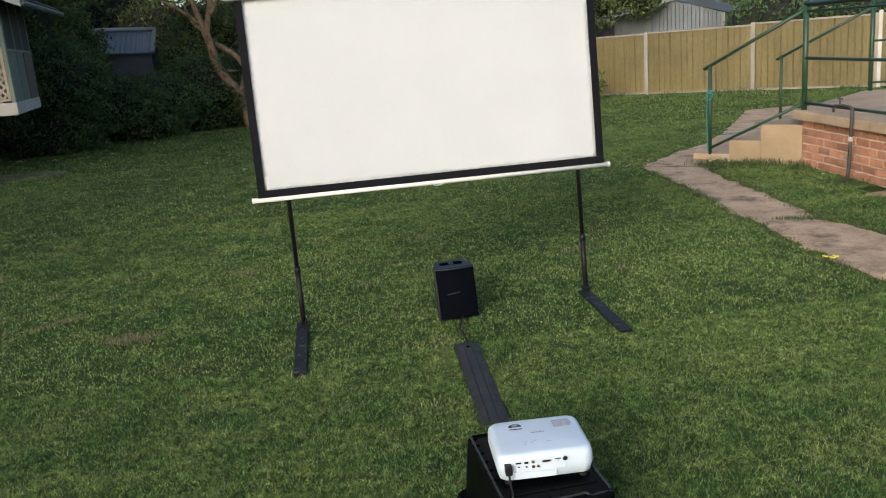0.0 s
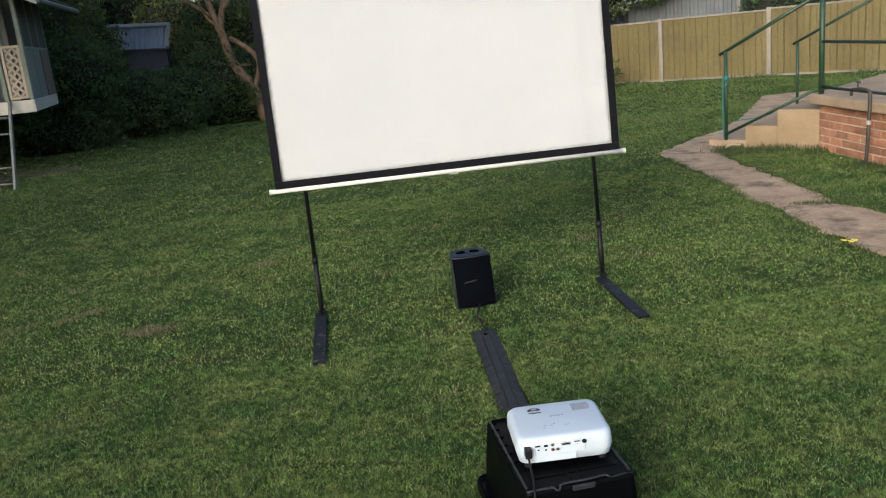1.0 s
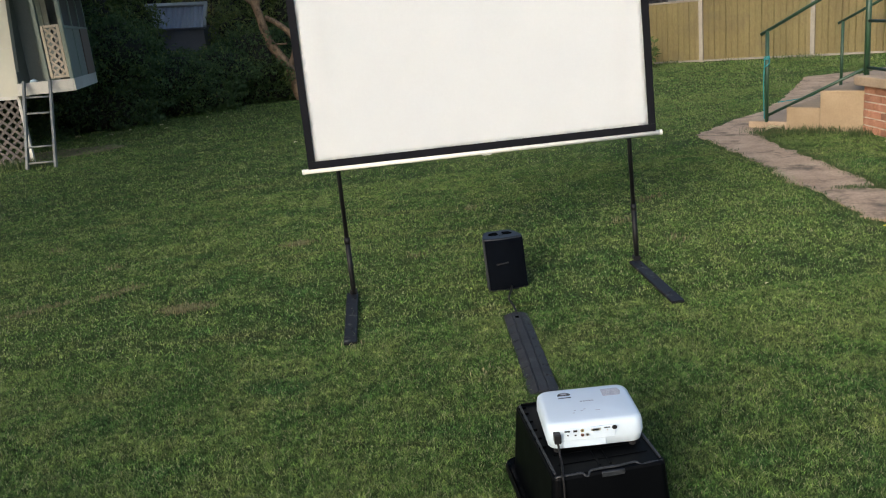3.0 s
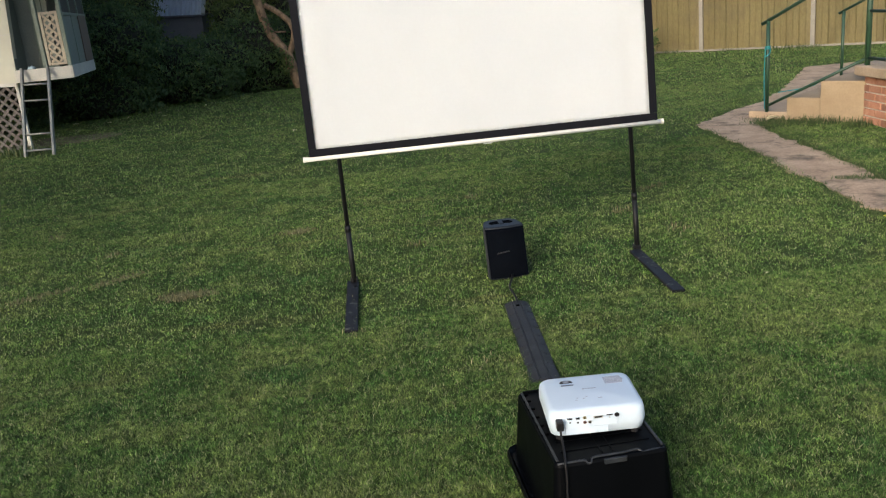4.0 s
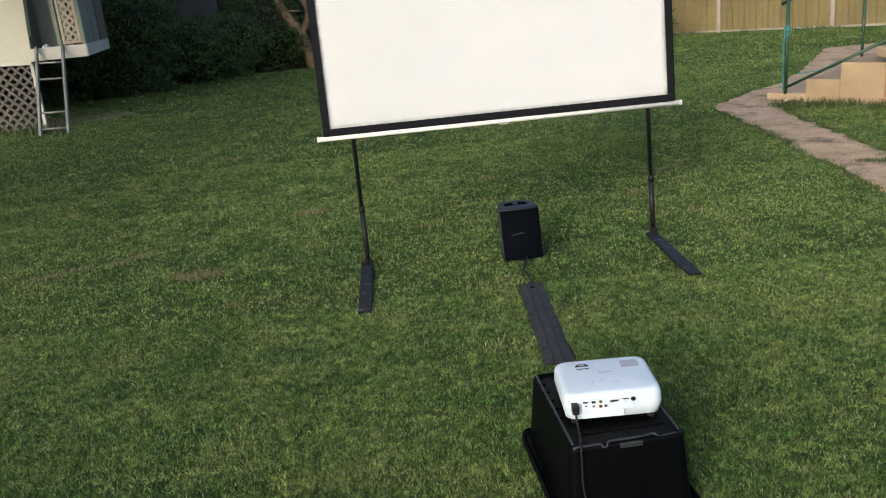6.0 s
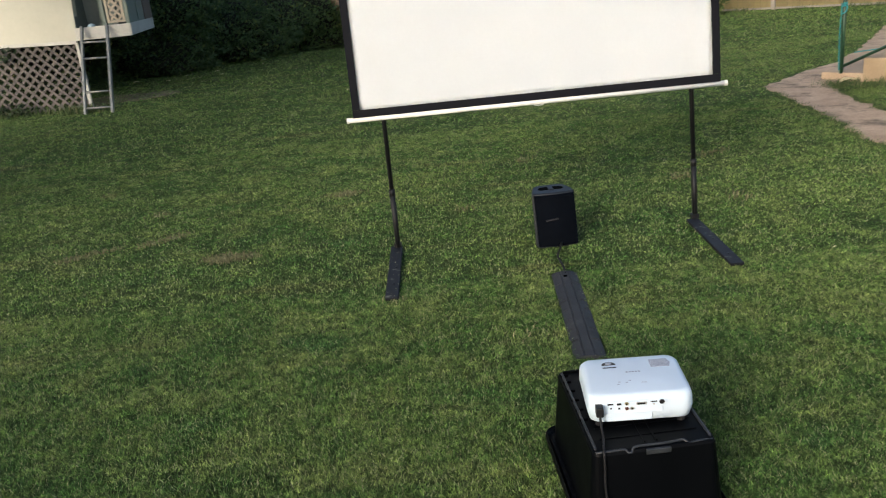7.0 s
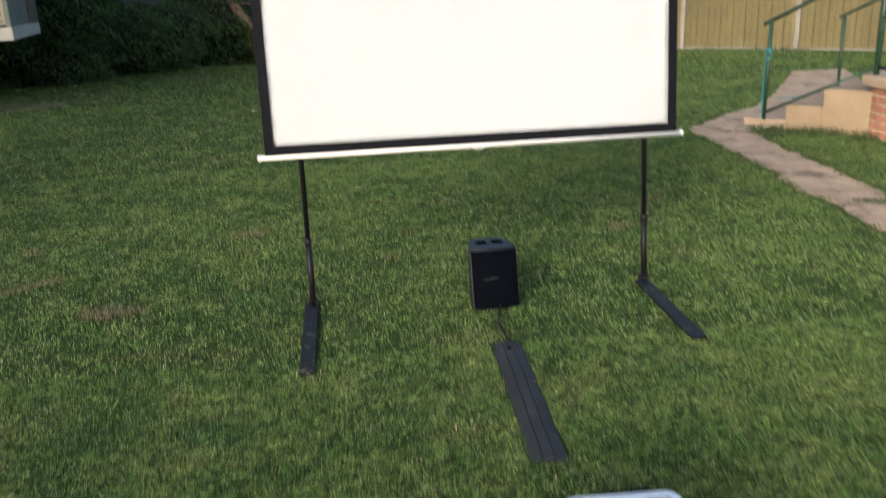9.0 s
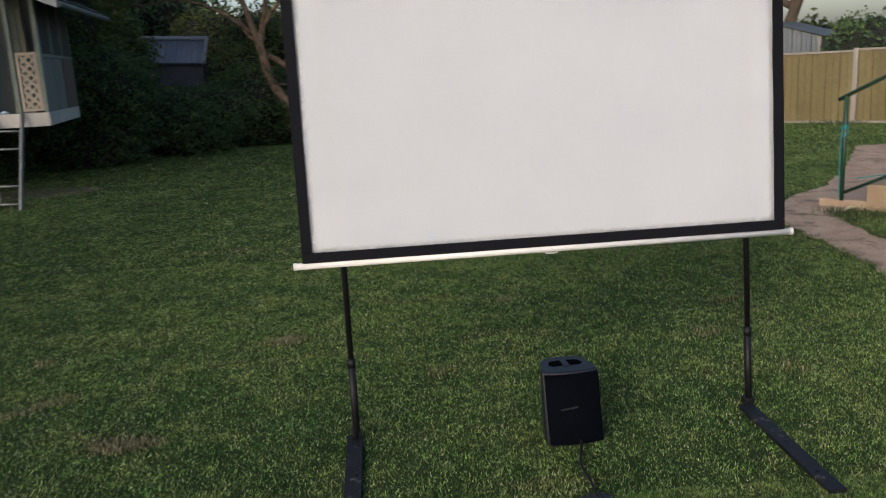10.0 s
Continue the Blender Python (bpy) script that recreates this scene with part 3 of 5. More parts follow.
sb = loft(bmesh.new(), [speaker_loop(0.232, 0.23, 0.0, 0.14, 0.004), speaker_loop(0.24, 0.25, 0.010, 0.15), speaker_loop(0.24, 0.25, 0.318, 0.15),
                        speaker_loop(0.237, 0.247, 0.326, 0.148, 0.0015), speaker_loop(0.228, 0.236, 0.33, 0.142, 0.007)])
part("cabinet", sb, SPEAKER, speaker, smooth=False)
gr = loft(bmesh.new(), [[Vector((u * w, -0.0175 - 0.014 * (1 - u * u) + o, z)) for u in [-1 + k / 4 for k in range(9)]] +
                        [Vector((w, 0.004 + o, z)), Vector((-w, 0.004 + o, z))] for z, o, w in ((0.012, 0.012, 0.112), (0.016, 0, 0.113), (0.312, 0, 0.115), (0.319, 0.012, 0.115))])
part("grille", gr, GRILLE, speaker, "curved black perforated grille")
part("badge", boxed((-0.045, -0.0365, 0.174), (0.03, -0.031, 0.181), 0.001, pose(0, 0, 0, 0, -6, 0)), BADGE, speaker, "small silver badge strip")
for sx in (-1, 1):
    # The top is unbroken; black shapes paint the shade inside the hand holes.
    hb = loft(bmesh.new(), [[Vector((sx * a, b, z)) for a, b in ((0.014, 0.09), (0.06, 0.085), (0.075, 0.12), (0.06, 0.17), (0.014, 0.18))] for z in (0.322, 0.3318)])
    part("handle_recess_shade", hb, NEAR_BLACK, speaker, "black patch painted for the shade in a hand hole")
part("handle_bar", boxed((-0.014, 0.075, 0.326), (0.014, 0.2, 0.3345), 0.003), SPEAKER, speaker)

# the front slopes back while the top stays level
for ob in speaker.children:
    for v in ob.data.vertices:
        v.co.z *= 0.925
        v.co.y += 0.24 * v.co.z * max(0.0, min(1.0, 1 - v.co.y / 0.25))

# ------------------------------------------------------------------ cable cover and its cable
ramp_thing = thing("cable_cover", "dusty black rubber cable cover lying on the grass", "cable cover", pose(0.898, 4.085, 0.002, 0, 0, -1.6))


def cover_section(y, dip):
    return [Vector((x, y, z + dip)) for x, z in ((-0.067, 0.0), (-0.066, 0.005), (-0.03, 0.018), (-0.024, 0.0185), (-0.021, 0.015), (-0.017, 0.0195), (0.017, 0.0195), (0.021, 0.015),
                                                 (0.024, 0.0185), (0.03, 0.018), (0.066, 0.005), (0.067, 0.0))]


cb = loft(bmesh.new(), [cover_section(-0.5 + k / 20, 0.004 * noise.noise((k * 0.4, 0, 0))) for k in range(21)])
part("strip", cb, RUBBER, ramp_thing)
for k in range(9):
    y = -0.44 + 0.11 * k
    for sx in (-1, 1):
        part("tread_rib", boxed((-0.016, -0.004, 0), (0.016, 0.004, 0.004), 0.001, pose(sx * 0.046, y, 0.0105, 0, sx * 19, 0)), RUBBER, ramp_thing)
# Small near-black rectangle close to the far end.
part("dark_mark", boxed((-0.012, 0.41, 0.0175), (0.008, 0.44, 0.0202), 0.001), NEAR_BLACK, ramp_thing, "dark rectangular mark on the cover")
cable = tubed(spline([(0.955, 5.05, 0.05), (0.953, 5.0, 0.03), (0.93, 4.9, 0.03), (0.905, 4.78, 0.034), (0.915, 4.66, 0.026), (0.915, 4.55, 0.016)], 6), 0.006, 8)
tagged(part("speaker_cable", cable, CABLE, smooth=True), "thin black cable from loudspeaker to cable cover", "cable")

# ------------------------------------------------------------------ upturned tub
TUB_M = pose(0.876, 2.751, 0, 0, 0, 4.0)
tub = thing("storage_tub", "upside-down black plastic storage tub used as a stand", "storage tub", TUB_M)
TZ = 0.268
loops = [round_rect(0.395, 0.56, 0.035, 0.012), round_rect(0.392, 0.557, 0.035, 0.03), round_rect(0.352, 0.512, 0.022, TZ - 0.01), round_rect(0.344, 0.504, 0.02, TZ - 0.002), round_rect(0.332, 0.492, 0.016, TZ)]
part("body", loft(bmesh.new(), loops), TUB, tub, smooth=False)
rim = loft(bmesh.new(), [round_rect(0.395, 0.56, 0.035, 0.0), round_rect(0.445, 0.61, 0.045, 0.0), round_rect(0.455, 0.62, 0.05, 0.014), round_rect(0.452, 0.617, 0.05, 0.03),
                        round_rect(0.442, 0.607, 0.045, 0.036), round_rect(0.432, 0.597, 0.045, 0.03), round_rect(0.42, 0.585, 0.045, 0.02), round_rect(0.392, 0.557, 0.035, 0.02)], False)
part("rim", rim, TUB, tub, "turned-up rim on the grass")
for x in (-0.02, 0.014):
    part("base_rib", boxed((x - 0.0025, -0.222, TZ - 0.004), (x + 0.0025, -0.06, TZ + 0.003)), TUB, tub)
for y in (-0.185, -0.125):
    part("base_rib", boxed((-0.14, y - 0.002, TZ - 0.004), (0.14, y + 0.002, TZ + 0.0028)), TUB, tub)
for y in (-0.07, -0.01, 0.05, 0.11, 0.17, 0.215):
    for sx in (-1, 1):
        part("base_rib", boxed((sx * 0.152 - 0.018, y - 0.0035, TZ - 0.004), (sx * 0.152 + 0.006, y + 0.0035, TZ + 0.004), 0.001), NEAR_BLACK, tub)
for sx in (-1, 1):
    part("base_lip", boxed((sx * 0.163 - 0.0035, -0.235, TZ - 0.004), (sx * 0.163 + 0.0035, 0.235, TZ + 0.006), 0.002), TUB_EDGE_GLINT, tub, "raised edge, highlight painted into its colour")
part("base_lip", boxed((-0.158, 0.234, TZ - 0.004), (0.158, 0.242, TZ + 0.007), 0.002), TUB, tub)
# the front edge, in its painted highlight colour, steps in and out round the hand hold
front_line = [(-0.166, -0.247, 0.0), (-0.12, -0.249, 0.002), (-0.085, -0.249, 0.002), (-0.076, -0.253, -0.006), (-0.066, -0.254, -0.006), (-0.058, -0.246, 0.004), (-0.03, -0.243, 0.004),
              (0.0, -0.243, 0.004), (0.035, -0.243, 0.004), (0.06, -0.24, 0.004), (0.085, -0.238, 0.004), (0.098, -0.248, -0.002), (0.125, -0.247, 0.0), (0.166, -0.244, -0.002)]
part("base_lip", tubed(spline([(x, y, TZ - 0.002 + z) for x, y, z in front_line], 3), 0.0038, 6), TUB_EDGE_GLINT, tub, "uneven front edge, highlight painted into its colour", True)
part("hand_notch", boxed((-0.026, -0.259, TZ - 0.02), (0.045, -0.246, TZ - 0.003), 0.003), TUB_EDGE_GLINT, tub, "hand hold, highlight painted into its colour")

# ------------------------------------------------------------------ projector
PROJ_TURN = -2.0
proj = thing("projector", "white desktop projector standing on the black tub", "projector", pose(0.886, 2.735, TZ + 0.015, 0, 0, PROJ_TURN))
PW, PD = 0.297, 0.249
pl = [round_rect(PW - 0.03, PD - 0.03, 0.03, -0.006, seg=6), round_rect(PW - 0.014, PD - 0.014, 0.032, 0.0, seg=6), round_rect(PW, PD, 0.034, 0.036, seg=6), round_rect(PW - 0.002, PD - 0.002, 0.034, 0.07, seg=6),
      round_rect(PW - 0.008, PD - 0.008, 0.034, 0.086, seg=6), round_rect(PW - 0.022, PD - 0.022, 0.03, 0.0945, seg=6), round_rect(PW - 0.04, PD - 0.04, 0.026, 0.097, seg=6)]
body = part("body", loft(bmesh.new(), pl), PROJ, proj, smooth=True)
part("connector_panel", boxed((-0.095, -0.1275, 0.03), (0.06, -0.1215, 0.078), 0.003), PROJ, proj, "recessed socket panel")
part("air_duct", boxed((-0.1, -0.1265, 0.004), (0.03, -0.117, 0.034), 0.002), PROJ, proj)
slots = (("hdmi_port", -0.086, 0.068, 0.016, 0.005, PORT), ("usb_port", -0.062, 0.067, 0.012, 0.007, PORT), ("usb_port", -0.062, 0.051, 0.006, 0.005, PORT), ("vga_port", 0.0, 0.066, 0.028, 0.009, PORT_METAL),
         ("vga_pins", 0.0, 0.066, 0.02, 0.005, PORT), ("label_strip", 0.034, 0.07, 0.018, 0.003, PORT), ("screw", 0.034, 0.06, 0.004, 0.004, PORT_METAL), ("screw", -0.085, 0.053, 0.005, 0.004, PORT))
for k, (nm, x, z, w, h, mt) in enumerate(slots):
    z += 0.001
    part(nm, boxed((x - w / 2, -0.1295 - 0.0006 * (nm == "vga_pins"), z - h / 2), (x + w / 2, -0.1265, z + h / 2)), mt, proj)
for nm, x, z, r, mt in (("video_socket", -0.041, 0.068, 0.0055, PORT_YELLOW), ("audio_socket", -0.041, 0.05, 0.0055, PORT_RED), ("audio_socket", -0.026, 0.05, 0.0055, PORT_METAL), ("audio_jack", 0.056, 0.068, 0.0075, PORT)):
    z += 0.001
    s = part(nm, tubed([(x, -0.126, z), (x, -0.131, z)], r, 12), mt, proj)
    part("socket_hole", tubed([(x, -0.1305, z), (x, -0.1316, z)], r * 0.5, 8), PORT, s)
sl = part("zoom_slider", loft(bmesh.new(), [[Vector((-0.062 + 0.021 * math.cos(a), 0.066 + 0.019 * max(-0.05, math.sin(a)), z)) for a in (2 * math.pi * k / 20 for k in range(20))] for z in (0.094, 0.0985)]), PORT, proj, "dark zoom ring window")
part("ring", boxed((-0.071, 0.068, 0.097), (-0.053, 0.079, 0.1005), 0.001), PROJ_VENT, sl)
part("focus_slot", boxed((-0.082, 0.047, 0.0955), (-0.042, 0.0505, 0.0985)), PORT, proj)
for k in range(7):
    part("vent_slat", boxed((0.058, 0.037 + 0.0072 * k, 0.0955), (0.118 - 0.002 * abs(k - 3), 0.0415 + 0.0072 * k, 0.0982)), PROJ_VENT, proj, "grey top vent slot")
for k in range(5):
    part("brand_bar", boxed((-0.02 + 0.009 * k, 0.012, 0.0962), (-0.0135 + 0.009 * k, 0.0175, 0.0979)), PROJ_VENT, proj)
for k, (x, y) in enumerate(((-0.05, -0.045), (-0.03, -0.05), (-0.02, -0.04), (-0.055, -0.06), (0.015, -0.055), (0.022, -0.055))):
    part("button_mark", boxed((x, y, 0.0962), (x + 0.007, y + 0.0025, 0.0977)), PROJ_VENT, proj)
for x, y in ((-0.115, -0.095), (0.115, -0.095), (0.0, 0.09)):
    part("adjuster_foot", tubed([(x, y, -0.023), (x, y, 0.02)], 0.012, 10), PORT, proj)
part("lens_hood", tubed([(-0.062, 0.115, 0.055), (-0.062, 0.131, 0.055)], 0.033, 20), PORT, proj)
plug = part("power_plug", boxed((-0.128, -0.148, 0.034), (-0.107, -0.116, 0.07), 0.004), PORT, proj, "black mains plug")
for ob in proj.children_recursive:
    for v in ob.data.vertices:
        v.co = Vector((v.co.x * 1.03, v.co.y * 1.015, (v.co.z + 0.006) * 0.87))
cord = tubed(spline([(0.760, 2.596, 0.326), (0.759, 2.58, 0.304), (0.759, 2.55, 0.281), (0.75, 2.487, 0.276), (0.749, 2.474, 0.24), (0.749, 2.462, 0.14), (0.765, 2.41, 0.02), (0.78, 2.3, 0.022), (0.84, 2.1, 0.024), (0.83, 1.8, 0.022), (0.9, 1.3, 0.02)], 7), 0.0036, 8)
tagged(part("power_cord", cord, CABLE, smooth=True), "black mains cord hanging over the tub onto the grass", "cable")

# ------------------------------------------------------------------ porch: slab, brick base, steps, rails
STAIR = np.array((5.25, 8.83))          # foot of the stair's side wall at the slab
DOWN, ACROSS = np.array((-0.61, 0.79)), np.array((0.79, 0.61))
STAIR_M = Matrix(((DOWN[0], ACROSS[0], 0, STAIR[0]), (DOWN[1], ACROSS[1], 0, STAIR[1]), (0, 0, 1, 0), (0, 0, 0, 1)))
FACE_DIR = np.array((-0.035, -1.0))     # the brick face runs this way from the stair


def stair(s, w, z=0.0):
    p = STAIR + DOWN * s + ACROSS * w
    return (p[0], p[1], z)


slab_outline = [(5.175, 8.87), (6.9, 10.2), (9.2, 8.6), (9.2, 4.9), (5.04, 4.9)]
porch_slab = tagged(part("porch_floor", prism(bmesh.new(), slab_outline, 0.5, 0.6), CONCRETE), "pale tan concrete porch slab on a brick base", "porch", kind="structure")
bm = porch_slab.modifiers.new("worn_edge", 'BEVEL')
bm.width, bm.segments = 0.012, 2
core = prism(bmesh.new(), [(5.262, 8.79), (6.8, 10.0), (9.1, 8.5), (9.1, 5.0), (5.132, 5.0)], -0.05, 0.502)
brick_base = tagged(part("wall_porch", core, MORTAR), "salmon brick base wall of the porch with pale mortar", "brick wall", kind="structure")

steps = thing("concrete_steps", "ochre concrete steps leading up to the porch", "steps")
for s0, s1, z, mt in ((-0.06, 0.445, 0.437, STEP_PAINT), (0.44, 0.822, 0.255, STEP_PAINT), (0.815, 1.28, 0.09, CONCRETE)):
    part("step", boxed((s0, 0.0, -0.04), (s1, 2.12, z), 0.012, STAIR_M), mt, steps)

railing = thing("porch_railing", "dark green painted tubular steel railing round porch and steps", "railing")


def rail(name, a, b, r, label=""):
    part(name, tubed([a, b], r * 0.88, 10), GREEN_PAINT, railing, label, True)


big = (5.272, 8.80)
for name, a, b, r in (("post", stair(1.06, 0.01, 0.08), stair(1.055, 0.01, 1.1), 0.024), ("post", (*big, 0.6), (*big, 1.72), 0.032),
                      ("handrail", stair(1.13, 0.01, 1.06), stair(-0.03, 0.01, 1.64), 0.022), ("lower_rail", stair(1.05, 0.01, 0.155), stair(-0.02, 0.01, 0.665), 0.019),
                      ("post", stair(1.125, 2.05, 0.08), stair(1.12, 2.05, 1.05), 0.022), ("handrail", stair(1.18, 2.05, 1.025), stair(0.0, 2.05, 1.6), 0.02),
                      ("post", stair(0.0, 2.05, 0.59), stair(0.0, 2.05, 1.68), 0.028)):
    rail(name, a, b, r)
for z, r in ((1.69, 0.03), (1.615, 0.015), (1.14, 0.018), (0.672, 0.018)):
    rail("rail", (*big, z), (big[0] - 0.135, 5.0, z), r)
rail("post", (big[0] - 0.13, 5.05, 0.6), (big[0] - 0.13, 5.05, 1.7), 0.03)
for z, r in ((1.66, 0.022), (1.2, 0.015), (0.7, 0.015)):
    rail("rail", stair(0.0, 2.05, z), stair(-2.2, 3.2, z), r)
rail("post", stair(-0.35, 2.24, 0.5), stair(-0.35, 2.24, 1.66), 0.02)
rail("post", stair(-2.2, 3.2, 0.5), stair(-2.2, 3.2, 1.66), 0.02)
rope = bmesh.new()
p1 = stair(1.06, 0.01, 0)
tube(rope, spline([(p1[0] + 0.029 * math.cos(a), p1[1] + 0.029 * math.sin(a), 0.78 + 0.012 * k / 6) for k, a in enumerate(np.linspace(0, 18.8, 22))], 2), 0.006, 6)
tube(rope, spline([(p1[0] - 0.034, p1[1] - 0.02, 0.8), (p1[0] - 0.045, p1[1] - 0.02, 0.55), (p1[0] - 0.04, p1[1] - 0.015, 0.3), (p1[0] - 0.035, p1[1] - 0.02, 0.12)], 4), 0.006, 6)
tube(rope, spline([(p1[0] + 0.03, p1[1], 0.8), (p1[0] + 0.0, p1[1] - 0.05, 0.74), (p1[0] - 0.045, p1[1] - 0.02, 0.7)], 4), 0.007, 6)
tagged(part("rope", rope, TEAL, smooth=True), "teal plastic rope tied round the green rail post", "rope")
rope2 = tubed(spline([stair(0.95, 0.06, 0.3), stair(0.8, 0.3, 0.31), stair(0.62, 0.22, 0.36), stair(0.46, 0.1, 0.45)], 5), 0.006, 6)
tagged(part("rope", rope2, TEAL, smooth=True), "loose teal plastic rope trailing over concrete steps", "rope")

# garden tap
tap = thing("garden_tap", "old garden tap on a grey upright pipe beside the brick wall", "tap")
tx, ty = 5.085, 7.68
part("pipe", tubed(spline([(tx, ty + 0.05, 0.0), (tx, ty + 0.03, 0.05), (tx, ty, 0.1), (tx, ty - 0.03, 0.62), (tx, ty - 0.02, 0.70), (tx - 0.02, ty + 0.06, 0.725), (tx - 0.03, ty + 0.16, 0.72)], 5), 0.017, 10), PIPE, tap, smooth=True)
part("joint", tubed([(tx, ty - 0.018, 0.40), (tx, ty - 0.021, 0.44)], 0.023, 10), GREY_METAL, tap)
part("spout", tubed(spline([(tx - 0.03, ty + 0.15, 0.722), (tx - 0.034, ty + 0.2, 0.715), (tx - 0.036, ty + 0.215, 0.66)], 4), 0.014, 8), PIPE, tap, smooth=True)
stem = part("stem", tubed([(tx - 0.03, ty + 0.12, 0.72), (tx - 0.03, ty + 0.12, 0.79)], 0.009, 8), PIPE, tap)
part("tap_handle", tubed([(tx - 0.03, ty + 0.085, 0.79), (tx - 0.03, ty + 0.155, 0.79)], 0.008, 8), PIPE, stem)
part("base_flange", boxed((tx - 0.04, ty - 0.0, 0.0), (tx + 0.04, ty + 0.1, 0.035), 0.008), PIPE, tap)

# bricks, one course above another
brick_me = bpy.data.meshes.new("brick")
b0 = boxed((-0.05, -0.105, 0), (0.056, 0.105, 0.065), 0.004)
b0.to_mesh(brick_me)
b0.free()
half_me = bpy.data.meshes.new("brick_half")
b0 = boxed((-0.05, -0.0475, 0), (0.056, 0.0475, 0.065), 0.004)
b0.to_mesh(half_me)
b0.free()
brick_me.materials.append(BRICK)
half_me.materials.append(BRICK)
rnd = random.Random(8)
face_turn = math.degrees(math.atan2(0.035, 1.0))
for c in range(6):
    z = 0.012 + 0.0815 * c
    y = 0.0 if c % 2 else -0.12
    first = True
    while y < 3.2:
        me, ln = (half_me, 0.095) if (first and c % 2 == 0) else (brick_me, 0.21)
        if first:
            y = 0.0
        b = new("brick", me)
        px, py = 5.262 - 0.035 * (y + ln / 2) - 0.0, 8.79 - (y + ln / 2)
        b.matrix_world = pose(px + 0.035 + rnd.uniform(-0.002, 0.002), py, z, rnd.uniform(-.4, .4), 0, -2.0 + rnd.uniform(-.5, .5))
        b.parent = brick_base
        y += ln + 0.019
        first = False

# ------------------------------------------------------------------ steel fence
F0, FD, FN = np.array((7.55, 19.58)), np.array((0.745, -0.667)), np.array((0.667, 0.745))
BAY = 2.42
fence = thing("fence", "tan ribbed steel sheet fence with pale posts", "fence")
FENCE_M = Matrix(((FD[0], FN[0], 0, F0[0]), (FD[1], FN[1], 0, F0[1]), (0, 0, 1, 0), (0, 0, 0, 1)))


def ribbed(length, z0, z1, pitch, deep, m, waves=False):
    """A folded sheet along x, ribs every pitch."""
    bm = bmesh.new()
    prof, x = [], 0.0
    while x < length - 1e-6:
        if waves:
            for k in range(6):
                prof.append((x + pitch * k / 6, deep * (0.5 + 0.5 * math.sin(2 * math.pi * k / 6))))
        else:
            prof += [(x, 0), (x + pitch * 0.06, deep), (x + pitch * 0.44, deep), (x + pitch * 0.5, deep * 0.55), (x + pitch * 0.56, deep), (x + pitch * 0.94, deep)]
        x += pitch
    prof = [p for p in prof if p[0] < length] + [(length, 0)]
    lo, hi = [bm.verts.new((x, y, z0)) for x, y in prof], [bm.verts.new((x, y, z1)) for x, y in prof]
    for k in range(len(prof) - 1):
        bm.faces.new((lo[k], lo[k + 1], hi[k + 1], hi[k]))
    bmesh.ops.solidify(bm, geom=bm.faces[:], thickness=0.003)
    bmesh.ops.transform(bm, matrix=m, verts=bm.verts[:])
    return bm


TOPS = {-1: 1.41, 0: 1.43, 1: 1.46, 2: 1.46}
for k in range(-5, 5):
    top = TOPS.get(k, 1.41 if k < 0 else 1.46)
    x0 = k * BAY
    part("sheet", ribbed(BAY - 0.09, 0.045, top - 0.03, 0.2617, -0.015, FENCE_M @ Matrix.Translation((x0 + 0.045, 0.02, 0))), FENCE, fence)
    part("top_rail", boxed((x0 + 0.04, -0.022, top - 0.04), (x0 + BAY - 0.04, 0.032, top), 0.004, FENCE_M), FENCE_POST, fence)
    part("bottom_rail", boxed((x0 + 0.04, -0.022, 0.02), (x0 + BAY - 0.04, 0.032, 0.06), 0.004, FENCE_M), FENCE_POST, fence)
    part("post", boxed((x0 - 0.045, -0.03, -0.05), (x0 + 0.045, 0.045, max(top, TOPS.get(k - 1, 1.41 if k < 1 else 1.46)) + 0.012), 0.006, FENCE_M), FENCE_POST, fence)
part("post", boxed((4.86, -0.05, -0.05), (4.93, -0.03, 1.52), 0.004, FENCE_M), WHITE_WOOD, fence, "white capping strip")

# neighbour's grey shed behind the fence
shed = thing("steel_shed", "grey corrugated steel shed with a low gable behind the fence", "shed")
SHED_M = FENCE_M @ Matrix.Translation((0, 1.5, 0))
gab = ribbed(2.78, 0.0, 1.7, 0.2, -0.02, Matrix.Translation((-1.42, 0, 0)))
for v in gab.verts:
    if v.co.z > 1:
        v.co.z = 2.1 - (v.co.x - 0.17) * 0.3 if v.co.x > 0.17 else 2.1 + (v.co.x - 0.17) * 0.176
bmesh.ops.transform(gab, matrix=SHED_M, verts=gab.verts[:])
part("wall", gab, ZINC, shed, "ribbed gable wall")
for xa, za, xb, zb in ((0.17, 2.125, 1.44, 1.745), (-1.5, 1.825, 0.17, 2.125)):
    rf = bmesh.new()
    va = [rf.verts.new(v) for v in ((xa, -0.05, za), (xb, -0.05, zb), (xb, 2.6, zb), (xa, 2.6, za))]
    rf.faces.new(va)
    bmesh.ops.solidify(rf, geom=rf.faces[:], thickness=0.03)
    bmesh.ops.transform(rf, matrix=SHED_M, verts=rf.verts[:])
    part("roof", rf, ZINC, shed)
part("wall", ribbed(2.5, 0.0, 1.74, 0.2, 0.02, SHED_M @ Matrix.Translation((1.36, 0.0, 0)) @ pose(0, 0, 0, 0, 0, 90)), ZINC, shed)
part("corner_trim", boxed((1.33, -0.03, 0), (1.385, 0.03, 1.74), 0.003, SHED_M), FENCE_POST, shed)
lean = thing("shed_wall", "dark corrugated steel sheets beside the grey shed", "shed")
part("sheet", ribbed(3.0, 0.0, 1.72, 0.12, -0.02, FENCE_M @ Matrix.Translation((-4.5, 1.7, 0)), True), SHED_WALL, lean)

